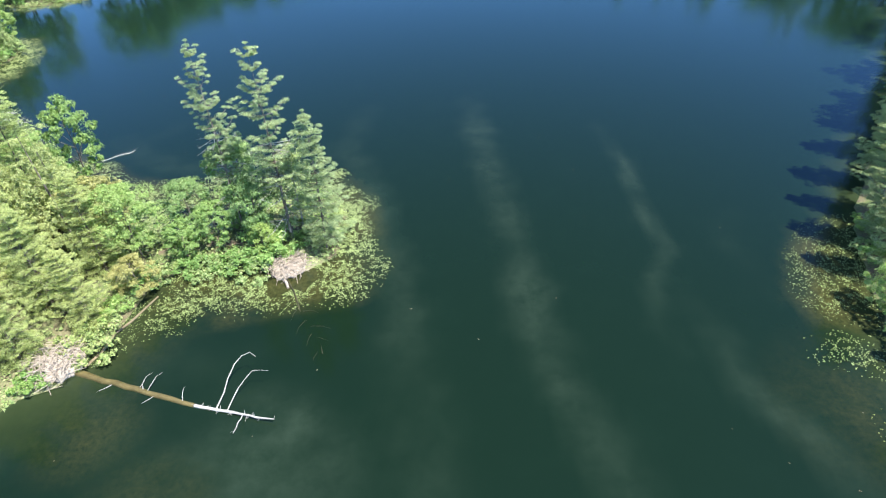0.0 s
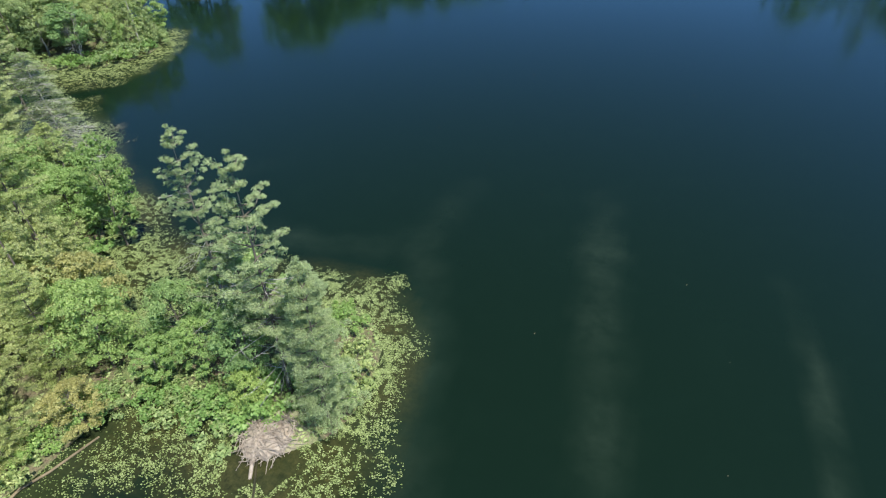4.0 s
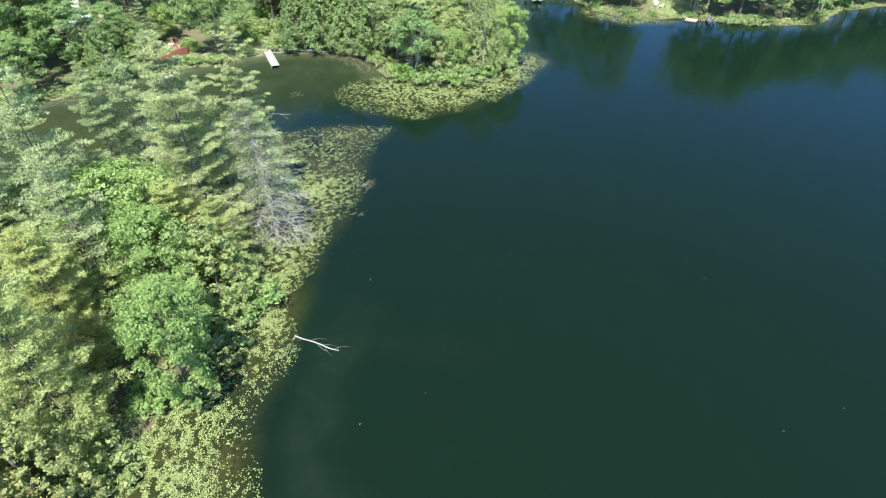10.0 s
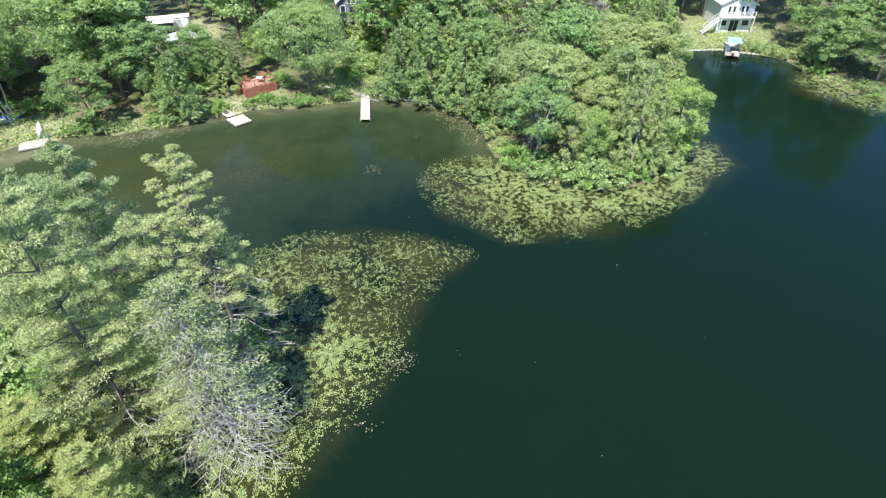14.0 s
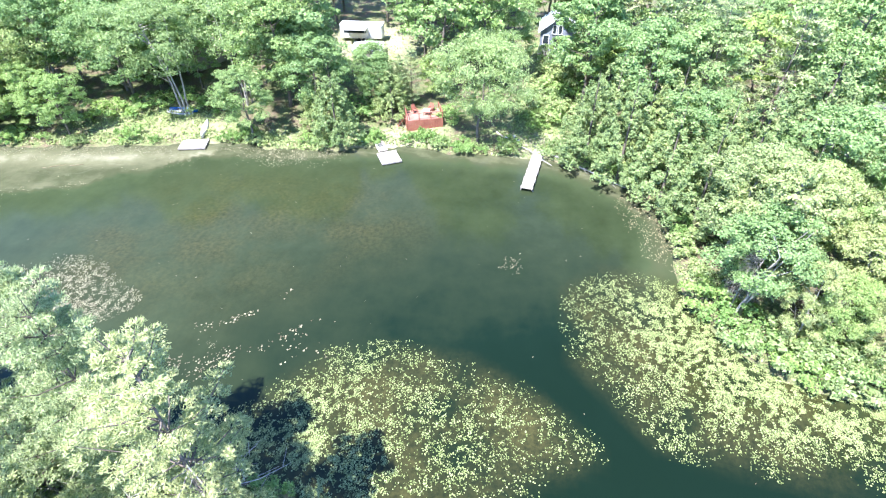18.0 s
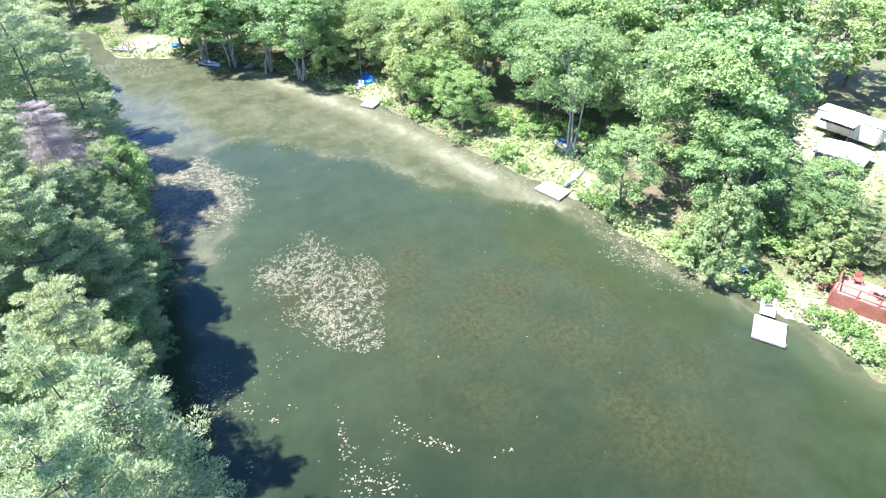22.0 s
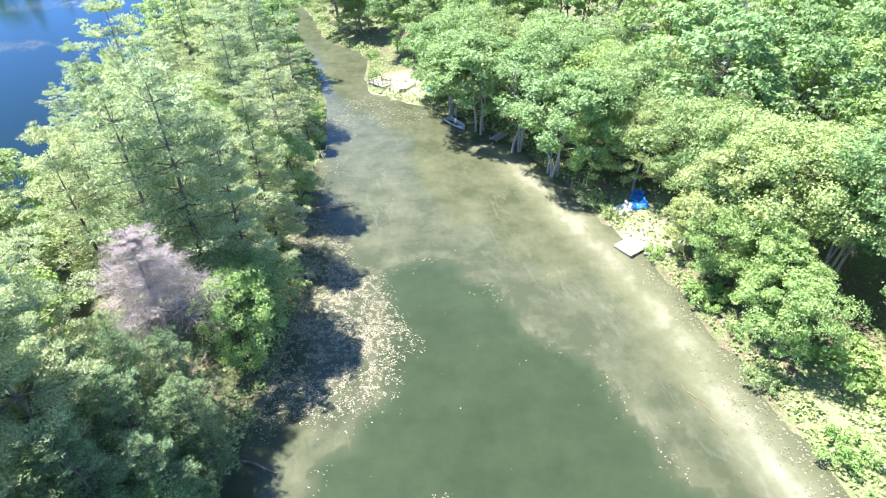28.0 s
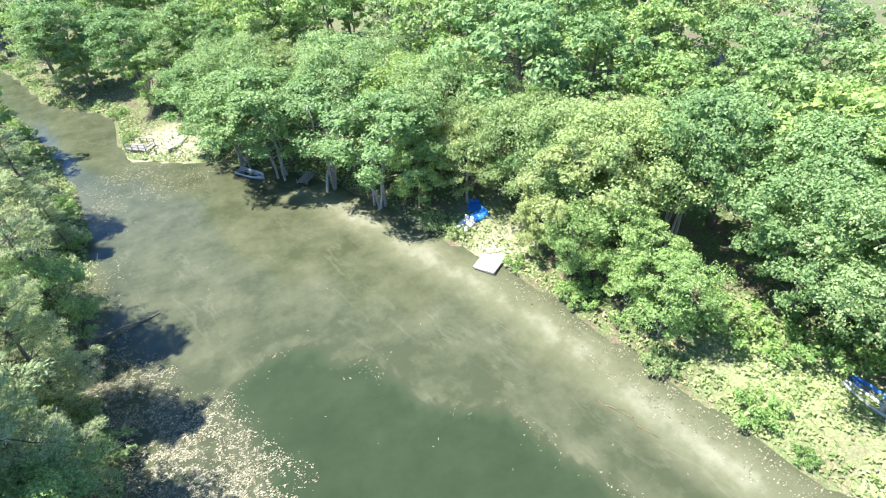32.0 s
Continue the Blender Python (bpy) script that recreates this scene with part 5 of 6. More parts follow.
def undergrowth():
    """Low plants over the banks and clearings."""
    rng = np.random.default_rng(77)
    edge = np.concatenate([r[(r[:, 0] < 25) & (r[:, 1] > -100) & (r[:, 1] < 215)] for r in (LAKE_RING, SPIT_RING)])
    P = edge[rng.integers(0, len(edge), 105000)] + rng.normal(size=(105000, 2)) * np.where(rng.random((105000, 1)) < 0.7, 1.8, 5.0)
    spots = [np.array([x, y]) + rng.normal(size=(int(260 * r), 2)) * r * 0.6 for x, y, r, s in CLEAR]
    P = np.concatenate([P] + spots)
    d = np.maximum(*land_of(P))
    keep = (d > 0.0) & (rng.random(len(P)) < 1 - sandiness(P) * 0.93)
    P = P[keep]
    n = len(P)
    z = height(P)
    L = rng.uniform(0.18, 0.42, n)
    lump = np.clip(0.25 + wobble(P, 0.8, 4.0), 0.02, 1)
    C = np.column_stack([P, z + rng.random(n) * lump * 0.8])
    N = np.array([0, 0, 1.0]) + rng.normal(size=(n, 3)) * 0.5
    V, F = leaves(C, np.cross(N, rng.normal(size=(n, 3))), N, L, L * 0.7)
    me = quad_mesh("undergrowth", V, F)
    me.materials.append(GRASSY)
    tagged(new("undergrowth", me), "low yellow-green undergrowth and weeds on the banks", "undergrowth", kind="stuff")


undergrowth()


# ---- lily pads ----
def pads(name, ring, dens, pale, seed):
    """One patch of floating pads: notched discs, crowded in the middle, thin at the rim."""
    rng = np.random.default_rng(seed)
    ring = np.array(ring, float)
    lo, hi = ring.min(0) - 2.5, ring.max(0) + 2.5
    n = int(dens * np.prod(hi - lo) * (15 if pale else 29))
    P = lo + rng.random((n, 2)) * (hi - lo)
    d = signed(P, ring)
    P, d = P[d > -1.4], d[d > -1.4]
    n = len(P)
    main, spit = land_of(P)
    shore = -np.maximum(main, spit)
    if pale == 2:
        d = d - 26.0 * np.clip(np.abs(wobble(P, 0.17, seed)) - 0.03, 0, 1)
    d = d + 1.8 * wobble(P, 0.3, seed + 2.0) + 2.4 * wobble(P, 0.11, seed + 9.0) - 0.6
    thick = 1.0 if pale else np.clip(1.25 - shore / 10, 0.4, 1) * np.where((P[:, 0] < -72) & (P[:, 1] > 72) & (P[:, 1] < 92), 0.6, 1.0) * np.where((P[:, 0] > -30) & (P[:, 1] < 44.5), 0.55, 1.0)
    keep = rng.random(n) < thick * np.clip(0.34 + d / 4.4, 0, 1) * np.clip(0.40 + 0.8 * wobble(P, 0.5, seed) + 1.2 * wobble(P, 1.9, seed + 5.0), 0.02, 1)
    P = P[keep & (np.maximum(main, spit) < 0.2) & (np.hypot(P[:, 0] + 16.4, P[:, 1] - 40.6) > 2.6 + wobble(P, 0.6))]
    n = len(P)
    if n < 3:
        return
    r = rng.uniform(0.045, 0.098, n) * (1.1 if pale == 2 else 0.84 if pale else 0.78)
    a0 = rng.random(n) * 6.283
    ang = np.array([0.3, 1.9, 3.3, 4.8])
    A = a0[:, None] + ang[None, :]
    tilt, ta = rng.random(n) ** 2 * 0.35, rng.random(n) * 6.283
    X = P[:, 0:1] + r[:, None] * np.cos(A)
    Y = P[:, 1:2] + r[:, None] * np.sin(A) * rng.uniform(0.4 if pale else 0.6, 1, n)[:, None]
    Z = 0.018 + 0.016 * rng.random(n)[:, None] + np.maximum(0, tilt[:, None] * r[:, None] * np.cos(A - ta[:, None]))
    rim = np.stack([X, Y, Z], 2)
    V = rim.reshape(-1, 3)
    F = np.arange(n * 4).reshape(n, 4)
    me = quad_mesh(name, V, F)
    me.materials.append(LILY_PALE if pale else LILY)
    tagged(new(name, me), "pale, curled lily pads floating in a loose patch" if pale else "yellow-green lily pads crowded along the bank", "lily pads", kind="stuff")


for i, (ring, dens, pale) in enumerate(LILIES):
    pads("lily_pads", ring, dens, pale, 200 + i)


def flecks():
    """Small floating leaves and foam bits: strewn over the pond, gathered along the rim of the deep part."""
    rng = np.random.default_rng(41)
    wide = np.column_stack([rng.uniform(-120, 36, 900), rng.uniform(-60, 125, 900)])
    wide = wide[(wide[:, 0] < -66) | (rng.random(900) < 0.2)]
    t = rng.integers(0, len(HOLE), 2400)
    rim = HOLE[t] + rng.normal(size=(2400, 2)) * np.where(rng.random((2400, 1)) < 0.5, 0.35, 1.2)
    rim = rim[(rim[:, 1] < 45) & (wobble(rim, 0.25, 8.0) > -0.1)]
    P = np.concatenate([wide, rim])
    main, spit = land_of(P)
    P = P[np.maximum(main, spit) < -0.3]
    n = len(P)
    a = rng.random(n) * 6.283
    C = np.column_stack([P, np.full(n, 0.02)])
    L = rng.uniform(0.06, 0.2, n)
    V, F = leaves(C, np.column_stack([np.cos(a), np.sin(a), 0 * a]), np.tile([0, 0, 1.0], (n, 1)), L, L * 0.45, 0.0)
    me = quad_mesh("floating_leaves", V, F)
    me.materials.append(LILY_PALE)
    tagged(new("floating_leaves", me), "small pale leaves and foam bits floating on the water", "floating leaves", kind="stuff")


flecks()


# ---- things people have left along the shore ----
def box(x0, y0, z0, x1, y1, z1, bev=0.012):
    b = bmesh.new()
    bmesh.ops.create_cube(b, size=1.0, matrix=Matrix.LocRotScale(((x0 + x1) / 2, (y0 + y1) / 2, (z0 + z1) / 2), None, (abs(x1 - x0), abs(y1 - y0), abs(z1 - z0))))
    if bev:
        bmesh.ops.bevel(b, geom=b.edges[:], offset=min(bev, 0.4 * min(abs(x1 - x0), abs(y1 - y0), abs(z1 - z0))), segments=1, affect="EDGES")
    return b


def rod(p, q, r, sides=8, r2=None):
    V, F = tube(np.array([p, q], float), [r, r if r2 is None else r2], sides)
    me = bpy.data.meshes.new("rod")
    me.from_pydata([tuple(v) for v in V], [], [tuple(f) for f in F] + [tuple(range(sides))[::-1], tuple(range(sides, 2 * sides))])
    return me


def prism(pts, y0, y1):
    """A plate with the outline pts (x, z), from y0 to y1."""
    n = len(pts)
    me = bpy.data.meshes.new("prism")
    me.from_pydata([(x, y0, z) for x, z in pts] + [(x, y1, z) for x, z in pts], [], [tuple(range(n)), tuple(range(2 * n - 1, n - 1, -1))] + [((i + 1) % n, i, n + i, n + (i + 1) % n) for i in range(n)])
    b = bmesh.new()
    b.from_mesh(me)
    bmesh.ops.recalc_face_normals(b, faces=b.faces[:])
    return b


def planks(parent, length, width, z, board=0.19, material=BOARD):
    """Cross boards, each its own, with gaps and small play."""
    n = int(length / board)
    b = box(-board * 0.46, -width / 2, -0.02, board * 0.46, width / 2, 0.02, 0.006)
    first = part("plank", b, material, parent)
    for i in range(n):
        ob = first if i == 0 else part("plank", first.data, material, parent)
        ob.matrix_basis = pose(-length / 2 + (i + 0.5) * length / n, trng.uniform(-0.02, 0.02), z + trng.uniform(-0.004, 0.004), 0, 0, trng.uniform(-0.6, 0.6))


def float_dock(x, y, turn, length, width, label, z=0.32):
    """A floating dock: boards on a frame on drums."""
    t = thing("floating_dock", label, "dock", "docks along the cove", pose(x, y, 0, 0, 0, turn))
    planks(t, length, width, z)
    for s in (-1, 1):
        part("side_beam", box(-length / 2 - 0.03, s * (width / 2 + 0.02), z - 0.2, length / 2 + 0.03, s * (width / 2 - 0.04), z - 0.02), BOARD_DARK, t)
        part("end_beam", box(s * (length / 2 + 0.02), -width / 2 + 0.05, z - 0.2, s * (length / 2 - 0.04), width / 2 - 0.05, z - 0.02), BOARD_DARK, t)
    for s in (-0.33, 0.33):
        part("drum", rod((s * length, -width * 0.42, z - 0.32), (s * length, width * 0.42, z - 0.32), 0.2, 10), NAVY, t, "dark plastic drum")
    for sx in (-1, 1):
        part("post", rod((sx * (length / 2 - 0.15), width / 2 + 0.06, -0.8), (sx * (length / 2 - 0.15), width / 2 + 0.06, z + 0.14), 0.035, 8), METAL, t)
    return t


float_dock(-98.2, 168.6, 30, 2.4, 1.9, "small white-bleached dock at the far shore")


def gangway(x, y, turn, length, z0, z1, width=0.9):
    t = thing("gangway", "short bleached plank gangway between bank and dock", "gangway", "", pose(x, y, z0, 0, -math.degrees(math.atan2(z1 - z0, length)), turn))
    planks(t, length, width, 0.0)
    for s in (-1, 1):
        part("stringer", box(-length / 2, s * width * 0.4 - 0.03, -0.14, length / 2, s * width * 0.4 + 0.03, -0.025), BOARD_DARK, t)
    return t


float_dock(-115.3, 36.1, 107, 3.5, 2.55, "square floating dock of bleached boards moored at the bank")
float_dock(-117.6, 62.9, 32, 2.95, 2.55, "square floating dock of bleached boards below the red deck")
gangway(-120.1, 60.95, 32, 2.9, 0.38, 0.42, 1.25)
float_dock(-106.6, 2.95, 36, 3.4, 2.2, "pale floating dock resting against the sandy bank")


def long_dock():
    t = thing("long_dock", "long narrow white-bleached dock on posts", "dock", "docks along the cove", pose(-119.0, 81.45, 0, 0, 0, 176))
    planks(t, 10.8, 1.35, 0.5)
    for s in (-1, 1):
        part("stringer", box(-5.4, s * 0.6 - 0.04, 0.28, 5.4, s * 0.6 + 0.04, 0.478), BOARD_DARK, t)
    for i in range(6):
        for s in (-1, 1):
            part("post", rod((-5.1 + 2.0 * i, s * 0.72, -0.9), (-5.1 + 2.0 * i, s * 0.72, 0.62), 0.05, 8), BOARD_DARK, t)


long_dock()


def hull_mesh(length, beam, depth, square=False, thick=0.03):
    """A boat's shell: pointed at the bow, pointed or square at the stern, open on top."""
    b = bmesh.new()
    rows = []
    n = 13
    for i in range(n):
        s = i / (n - 1)
        w = min(1.0, ((1 - s) * 2.4) ** 0.6 + 0.02) if square else math.sin(math.pi * min(1.0, max(0.02, s))) ** 0.6
        sheer = depth * (1 + 0.25 * (2 * s - 1) ** 2)
        ring = []
        for k in range(9):
            a = math.pi * k / 8
            yy = -math.cos(a) * beam / 2 * w
            zz = depth - depth * math.sin(a) ** 0.6
            if k in (0, 8):
                zz = sheer
            ring.append(b.verts.new(((s - 0.5) * length, yy, zz)))
        rows.append(ring)
    for r, q in zip(rows, rows[1:]):
        for k in range(8):
            b.faces.new((r[k], q[k], q[k + 1], r[k + 1]))
    if square:
        b.faces.new(rows[0])
    bmesh.ops.recalc_face_normals(b, faces=b.faces[:])
    bmesh.ops.solidify(b, geom=b.faces[:], thickness=thick)
    for f in b.faces:
        f.smooth = True
    return b


def canoe(x, y, z, turn, length, material, label, flipped=False, name="canoe"):
    t = thing(name, label, "boat", "", pose(x, y, z + (0.5 if flipped else 0), 180 if flipped else 0, 0, turn))
    part("hull", hull_mesh(length, 0.85, 0.42), material, t)
    for s in (-1, 1):
        path = [((i / 12 - 0.5) * length, s * 0.43 * math.sin(math.pi * max(0.02, min(0.98, i / 12))) ** 0.6, 0.42 * (1 + 0.25 * (i / 6 - 1) ** 2)) for i in range(13)]
        V, F = tube(path, [0.025] * 13, 5)
        part("gunwale", quad_mesh("gunwale", V, F), BOARD_DARK, t)
    for sx in (-0.22, 0.24):
        part("seat", box(sx * length - 0.13, -0.33, 0.27, sx * length + 0.13, 0.33, 0.30), BOARD_DARK, t)
    return t


def kayak(x, y, z, turn, length, material, label):
    t = thing("kayak", label, "boat", "", pose(x, y, z, 0, 0, turn))
    b = bmesh.new()
    bmesh.ops.create_uvsphere(b, u_segments=20, v_segments=12, radius=1.0)
    for v in b.verts:
        v.co.x *= length / 2
        v.co.y *= 0.36 * (1 - 0.25 * abs(v.co.x / length))
        v.co.z = v.co.z * 0.17 + 0.17
    for f in b.faces:
        f.smooth = True
    part("hull", b, material, t)
    bm = bmesh.new()
    bmesh.ops.create_cone(bm, cap_ends=True, segments=18, radius1=0.5, radius2=0.44, depth=0.06, matrix=Matrix.Translation((-0.15, 0, 0.335)) @ Matrix.Diagonal((1.0, 0.5, 1, 1)))
    part("cockpit", bm, RUBBER, t, "dark cockpit rim")
    return t


def jon_boat(x, y, z, turn, length, material, label, motor=True):
    t = thing("rowing_boat", label, "boat", "", pose(x, y, z, 0, 0, turn))
    part("hull", hull_mesh(length, 1.45, 0.5, True), material, t)
    for sx in (-0.32, -0.02, 0.26):
        part("bench", box(sx * length - 0.15, -0.55, 0.30, sx * length + 0.15, 0.55, 0.34), BOARD_DARK, t)
    if motor:
        mo = part("outboard", box(-length / 2 - 0.34, -0.14, 0.45, -length / 2 - 0.04, 0.14, 0.85, 0.06), RUBBER, t, "black outboard motor")
        part("shaft", box(-length / 2 - 0.22, -0.05, -0.2, -length / 2 - 0.12, 0.05, 0.45, 0.02), METAL, mo)
    return t


canoe(-119.0, 35.6, 0.52, 202, 5.0, PALEHULL, "pale grey canoe turned over on the bank beside the dock", True)
canoe(-122.9, 29.9, 0.95, 94, 4.4, BLUE, "bright blue canoe lying on the shaded bank")
canoe(-122.0, 29.9, 0.9, 92, 4.2, PALEHULL, "pale canoe lying beside a blue one")
kayak(-121.6, 57.4, 0.32, 40, 3.0, BLUE, "blue kayak lying under the cedars")
kayak(-124.2, 77.5, 0.72, 25, 2.9, PALEHULL, "pale grey kayak drawn up beside the long dock")
kayak(-124.7, 78.6, 0.75, 25, 2.9, PALEHULL, "pale grey kayak drawn up beside the long dock")
jon_boat(-88.2, -25.9, -0.08, 128, 4.2, HULLGREY, "grey rowing boat moored in tree shade")
jon_boat(-62.5, -71.0, -0.05, 60, 4.0, WHITE, "white motor boat moored down the channel")
jon_boat(-95.6, 171.4, 0.0, 140, 4.6, NAVY, "blue motor boat at the far shore")
canoe(-80.4, -38.1, 0.55, 46, 3.8, BOARD_DARK, "dark canoe turned over on the sand", True)


def shade_dock():
    t = thing("grey_dock", "weathered grey dock in deep tree shade", "dock", "docks along the cove", pose(-94.2, -21.6, 0, 0, 0, 50))
    planks(t, 2.8, 1.3, 0.35, 0.19, BOARD_DARK)
    for s in (-1, 1):
        part("stringer", box(-1.4, s * 0.55 - 0.04, 0.16, 1.4, s * 0.55 + 0.04, 0.328), BOARD_DARK, t)
        part("post", rod((1.2, s * 0.7, -0.8), (1.2, s * 0.7, 0.7), 0.05), BOARD_DARK, t)


shade_dock()


def tub(x, y, z):
    t = thing("paddling_pool", "round blue plastic tub on the sand", "tub", "", pose(x, y, z))
    V, F = tube([(0, 0, 0.0), (0, 0, 0.15), (0, 0, 0.35), (0, 0, 0.36), (0, 0, 0.08)], [0.75, 0.8, 0.88, 0.80, 0.70], 20)
    part("wall", quad_mesh("wall", V, F), BLUE, t)
    b = bmesh.new()
    bmesh.ops.create_circle(b, cap_ends=True, segments=20, radius=0.74, matrix=Matrix.Translation((0, 0, 0.09)))
    part("bottom", b, SKYBLUE, t)


tub(-84.2, -36.9, 0.75)


def pedal_boat(x, y, z, turn, material, label):
    """A small moulded pedal boat: two floats, a deck, two seats."""
    t = thing("pedal_boat", label, "boat", "", pose(x, y, z, 0, 0, turn))
    for s in (-1, 1):
        b = bmesh.new()
        bmesh.ops.create_uvsphere(b, u_segments=16, v_segments=10, radius=1.0)
        for v in b.verts:
            v.co = Vector((v.co.x * 1.15, v.co.y * 0.28 + s * 0.5, v.co.z * 0.24 + 0.24))
        for f in b.faces:
            f.smooth = True
        part("float", b, material, t)
    part("deck", box(-0.95, -0.62, 0.32, 0.9, 0.62, 0.46, 0.05), material, t)
    for s in (-1, 1):
        seat = part("seat", box(-0.6, s * 0.32 - 0.24, 0.46, -0.1, s * 0.32 + 0.24, 0.58, 0.05), material, t)
        part("seat_back", box(-0.72, s * 0.32 - 0.24, 0.5, -0.58, s * 0.32 + 0.24, 0.98, 0.05), material, seat)


pedal_boat(-106.9, -3.0, 0.45, 30, WHITE, "white pedal boat beached among weeds")
pedal_boat(-109.0, -5.2, 0.6, 60, BLUE, "bright blue pedal boat beached among weeds")
pedal_boat(-108.8, -3.6, 0.6, 10, BLUE, "bright blue pedal boat beside a white one")


def rail_platform():
    """A small landing with a post-and-rail fence."""
    t = thing("landing_platform", "grey wooden landing platform with post railing over the water", "platform", "", pose(-75.6, -40.0, 0, 0, 0, -38))
    planks(t, 3.4, 1.9, 0.75, 0.19, BOARD_DARK)
    for s in (-1, 1):
        part("beam", box(-1.7, s * 0.85 - 0.05, 0.52, 1.7, s * 0.85 + 0.05, 0.728), BOARD_DARK, t)
        for i in range(4):
            x = -1.62 + i * 1.08
            part("post", box(x - 0.05, s * 0.95 - 0.05, -0.6, x + 0.05, s * 0.95 + 0.05, 1.75 if i in (0, 3) else 1.62), BOARD_DARK, t)
        for z in (1.15, 1.55):
            part("rail", box(-1.7, s * 0.95 - 0.02 + s * 0.075, z, 1.7, s * 0.95 + 0.02 + s * 0.075, z + 0.09), BOARD_DARK, t)
    for z in (1.15, 1.55):
        part("rail", box(-1.76, -0.9, z, -1.70, 0.9, z + 0.09), BOARD_DARK, t)


rail_platform()


def red_deck():
    """A raised deck with red front and railing, a table and chairs."""
    g = z_at(-125, 65)
    t = thing("red_deck", "raised wooden deck with red floor lightened for glare and barn-red boarded front", "deck", "", pose(-127.0, 65.1, 0, 0, 0, 24))
    top = 2.2
    n = 20
    for i in range(n):
        y = -2.5 + (i + 0.5) * 5.0 / n
        part("deck_board", box(-1.6, y - 0.118, top - 0.04, 1.6, y + 0.118, top, 0.006), REDFLOOR, t)
    for i in range(22):
        y = -2.5 + (i + 0.5) * 5.0 / 22
        part("front_board", box(1.62, y - 0.106, 0.45, 1.66, y + 0.106, top - 0.05, 0.006), REDPAINT, t)
    for s in (-1, 1):
        for i in range(8):
            x = -1.6 + (i + 0.5) * 0.4
            part("side_board", box(x - 0.19, s * 2.53 - 0.02, 0.6, x + 0.19, s * 2.53 + 0.02, top - 0.05, 0.006), REDPAINT, t)
    for x, y in ((1.55, -2.45), (1.55, -0.82), (1.55, 0.82), (1.55, 2.45), (-1.55, -2.45), (-1.55, 2.45), (0, -2.45), (0, 2.45)):
        part("rail_post", box(x - 0.05, y - 0.05, top - 0.3, x + 0.05, y + 0.05, top + 0.95), REDPAINT, t)
    part("rail", box(1.49, -2.5, top + 0.9, 1.61, 2.5, top + 0.96), REDPAINT, t)
    for s in (-1, 1):
        part("rail", box(-1.6, s * 2.45 - 0.06, top + 0.90, 1.48, s * 2.45 + 0.06, top + 0.96), REDPAINT, t)
    for i in range(4):
        part("step", box(-0.9, -2.85 - i * 0.28, top - 0.35 - i * 0.36, 0.3, -2.58 - i * 0.28, top - 0.29 - i * 0.36), REDPAINT, t)
    tb = thing("patio_table", "small pale table on the deck", "table", "", pose(-127.0, 65.6, top))
    part("tabletop", box(-0.45, -0.45, 0.70, 0.45, 0.45, 0.75, 0.03), WHITE, tb)
    for sx in (-1, 1):
        for sy in (-1, 1):
            part("leg", box(sx * 0.38 - 0.03, sy * 0.38 - 0.03, 0, sx * 0.38 + 0.03, sy * 0.38 + 0.03, 0.70), REDPAINT, tb)
    for dx, dy, a in ((-0.9, -1.1, 20), (-1.0, 1.3, -30)):
        p = Matrix.Translation((-127.0, 65.1, top)) @ pose(0, 0, 0, 0, 0, 24) @ pose(dx, dy, 0, 0, 0, a)
        garden_chair(p, REDPAINT, "red slatted garden chair on the deck")


def garden_chair(m, material, label):
    t = thing("garden_chair", label, "chair", "", m)
    part("seat", box(-0.25, -0.28, 0.34, 0.32, 0.28, 0.38), material, t)
    for i in range(4):
        y = -0.21 + i * 0.14
        part("back_slat", prism([(-0.27, 0.36), (-0.23, 0.36), (-0.43, 0.98), (-0.47, 0.98)], y - 0.055, y + 0.055), material, t)
    for s in (-1, 1):
        part("arm", box(-0.3, s * 0.34 - 0.06, 0.56, 0.4, s * 0.34 + 0.06, 0.59), material, t)
        part("leg", box(0.26, s * 0.3 - 0.03, 0, 0.34, s * 0.3 + 0.03, 0.56), material, t)
        part("leg", box(-0.28, s * 0.3 - 0.03, 0, -0.2, s * 0.3 + 0.03, 0.56), material, t)


red_deck()
for dx, dy, a in ((0, 0, 250), (1.3, 0.4, 235), (-1.2, 0.9, 280)):
    garden_chair(pose(-108.0 + dx, 167.6 + dy, z_at(-108 + dx, 167.6 + dy) - 0.02, 0, 0, a), WHITE, "white garden chair on the far lawn")


def window(parent, x, z, w, h, y, name="window"):
    f = part(name, box(x - w / 2, y - 0.05, z, x + w / 2, y - 0.01, z + h, 0.006), GLASS, parent, "dark window")
    for s in (-1, 1):
        part("frame", box(x + s * w / 2 - 0.05, y - 0.09, z - 0.05, x + s * w / 2 + 0.05, y - 0.002, z + h + 0.05, 0.006), WHITE, f)
    part("sill", box(x - w / 2 - 0.1, y - 0.13, z - 0.1, x + w / 2 + 0.1, y - 0.004, z - 0.05, 0.006), WHITE, f)
    part("head", box(x - w / 2 - 0.05, y - 0.09, z + h + 0.05, x + w / 2 + 0.05, y - 0.004, z + h + 0.12, 0.006), WHITE, f)


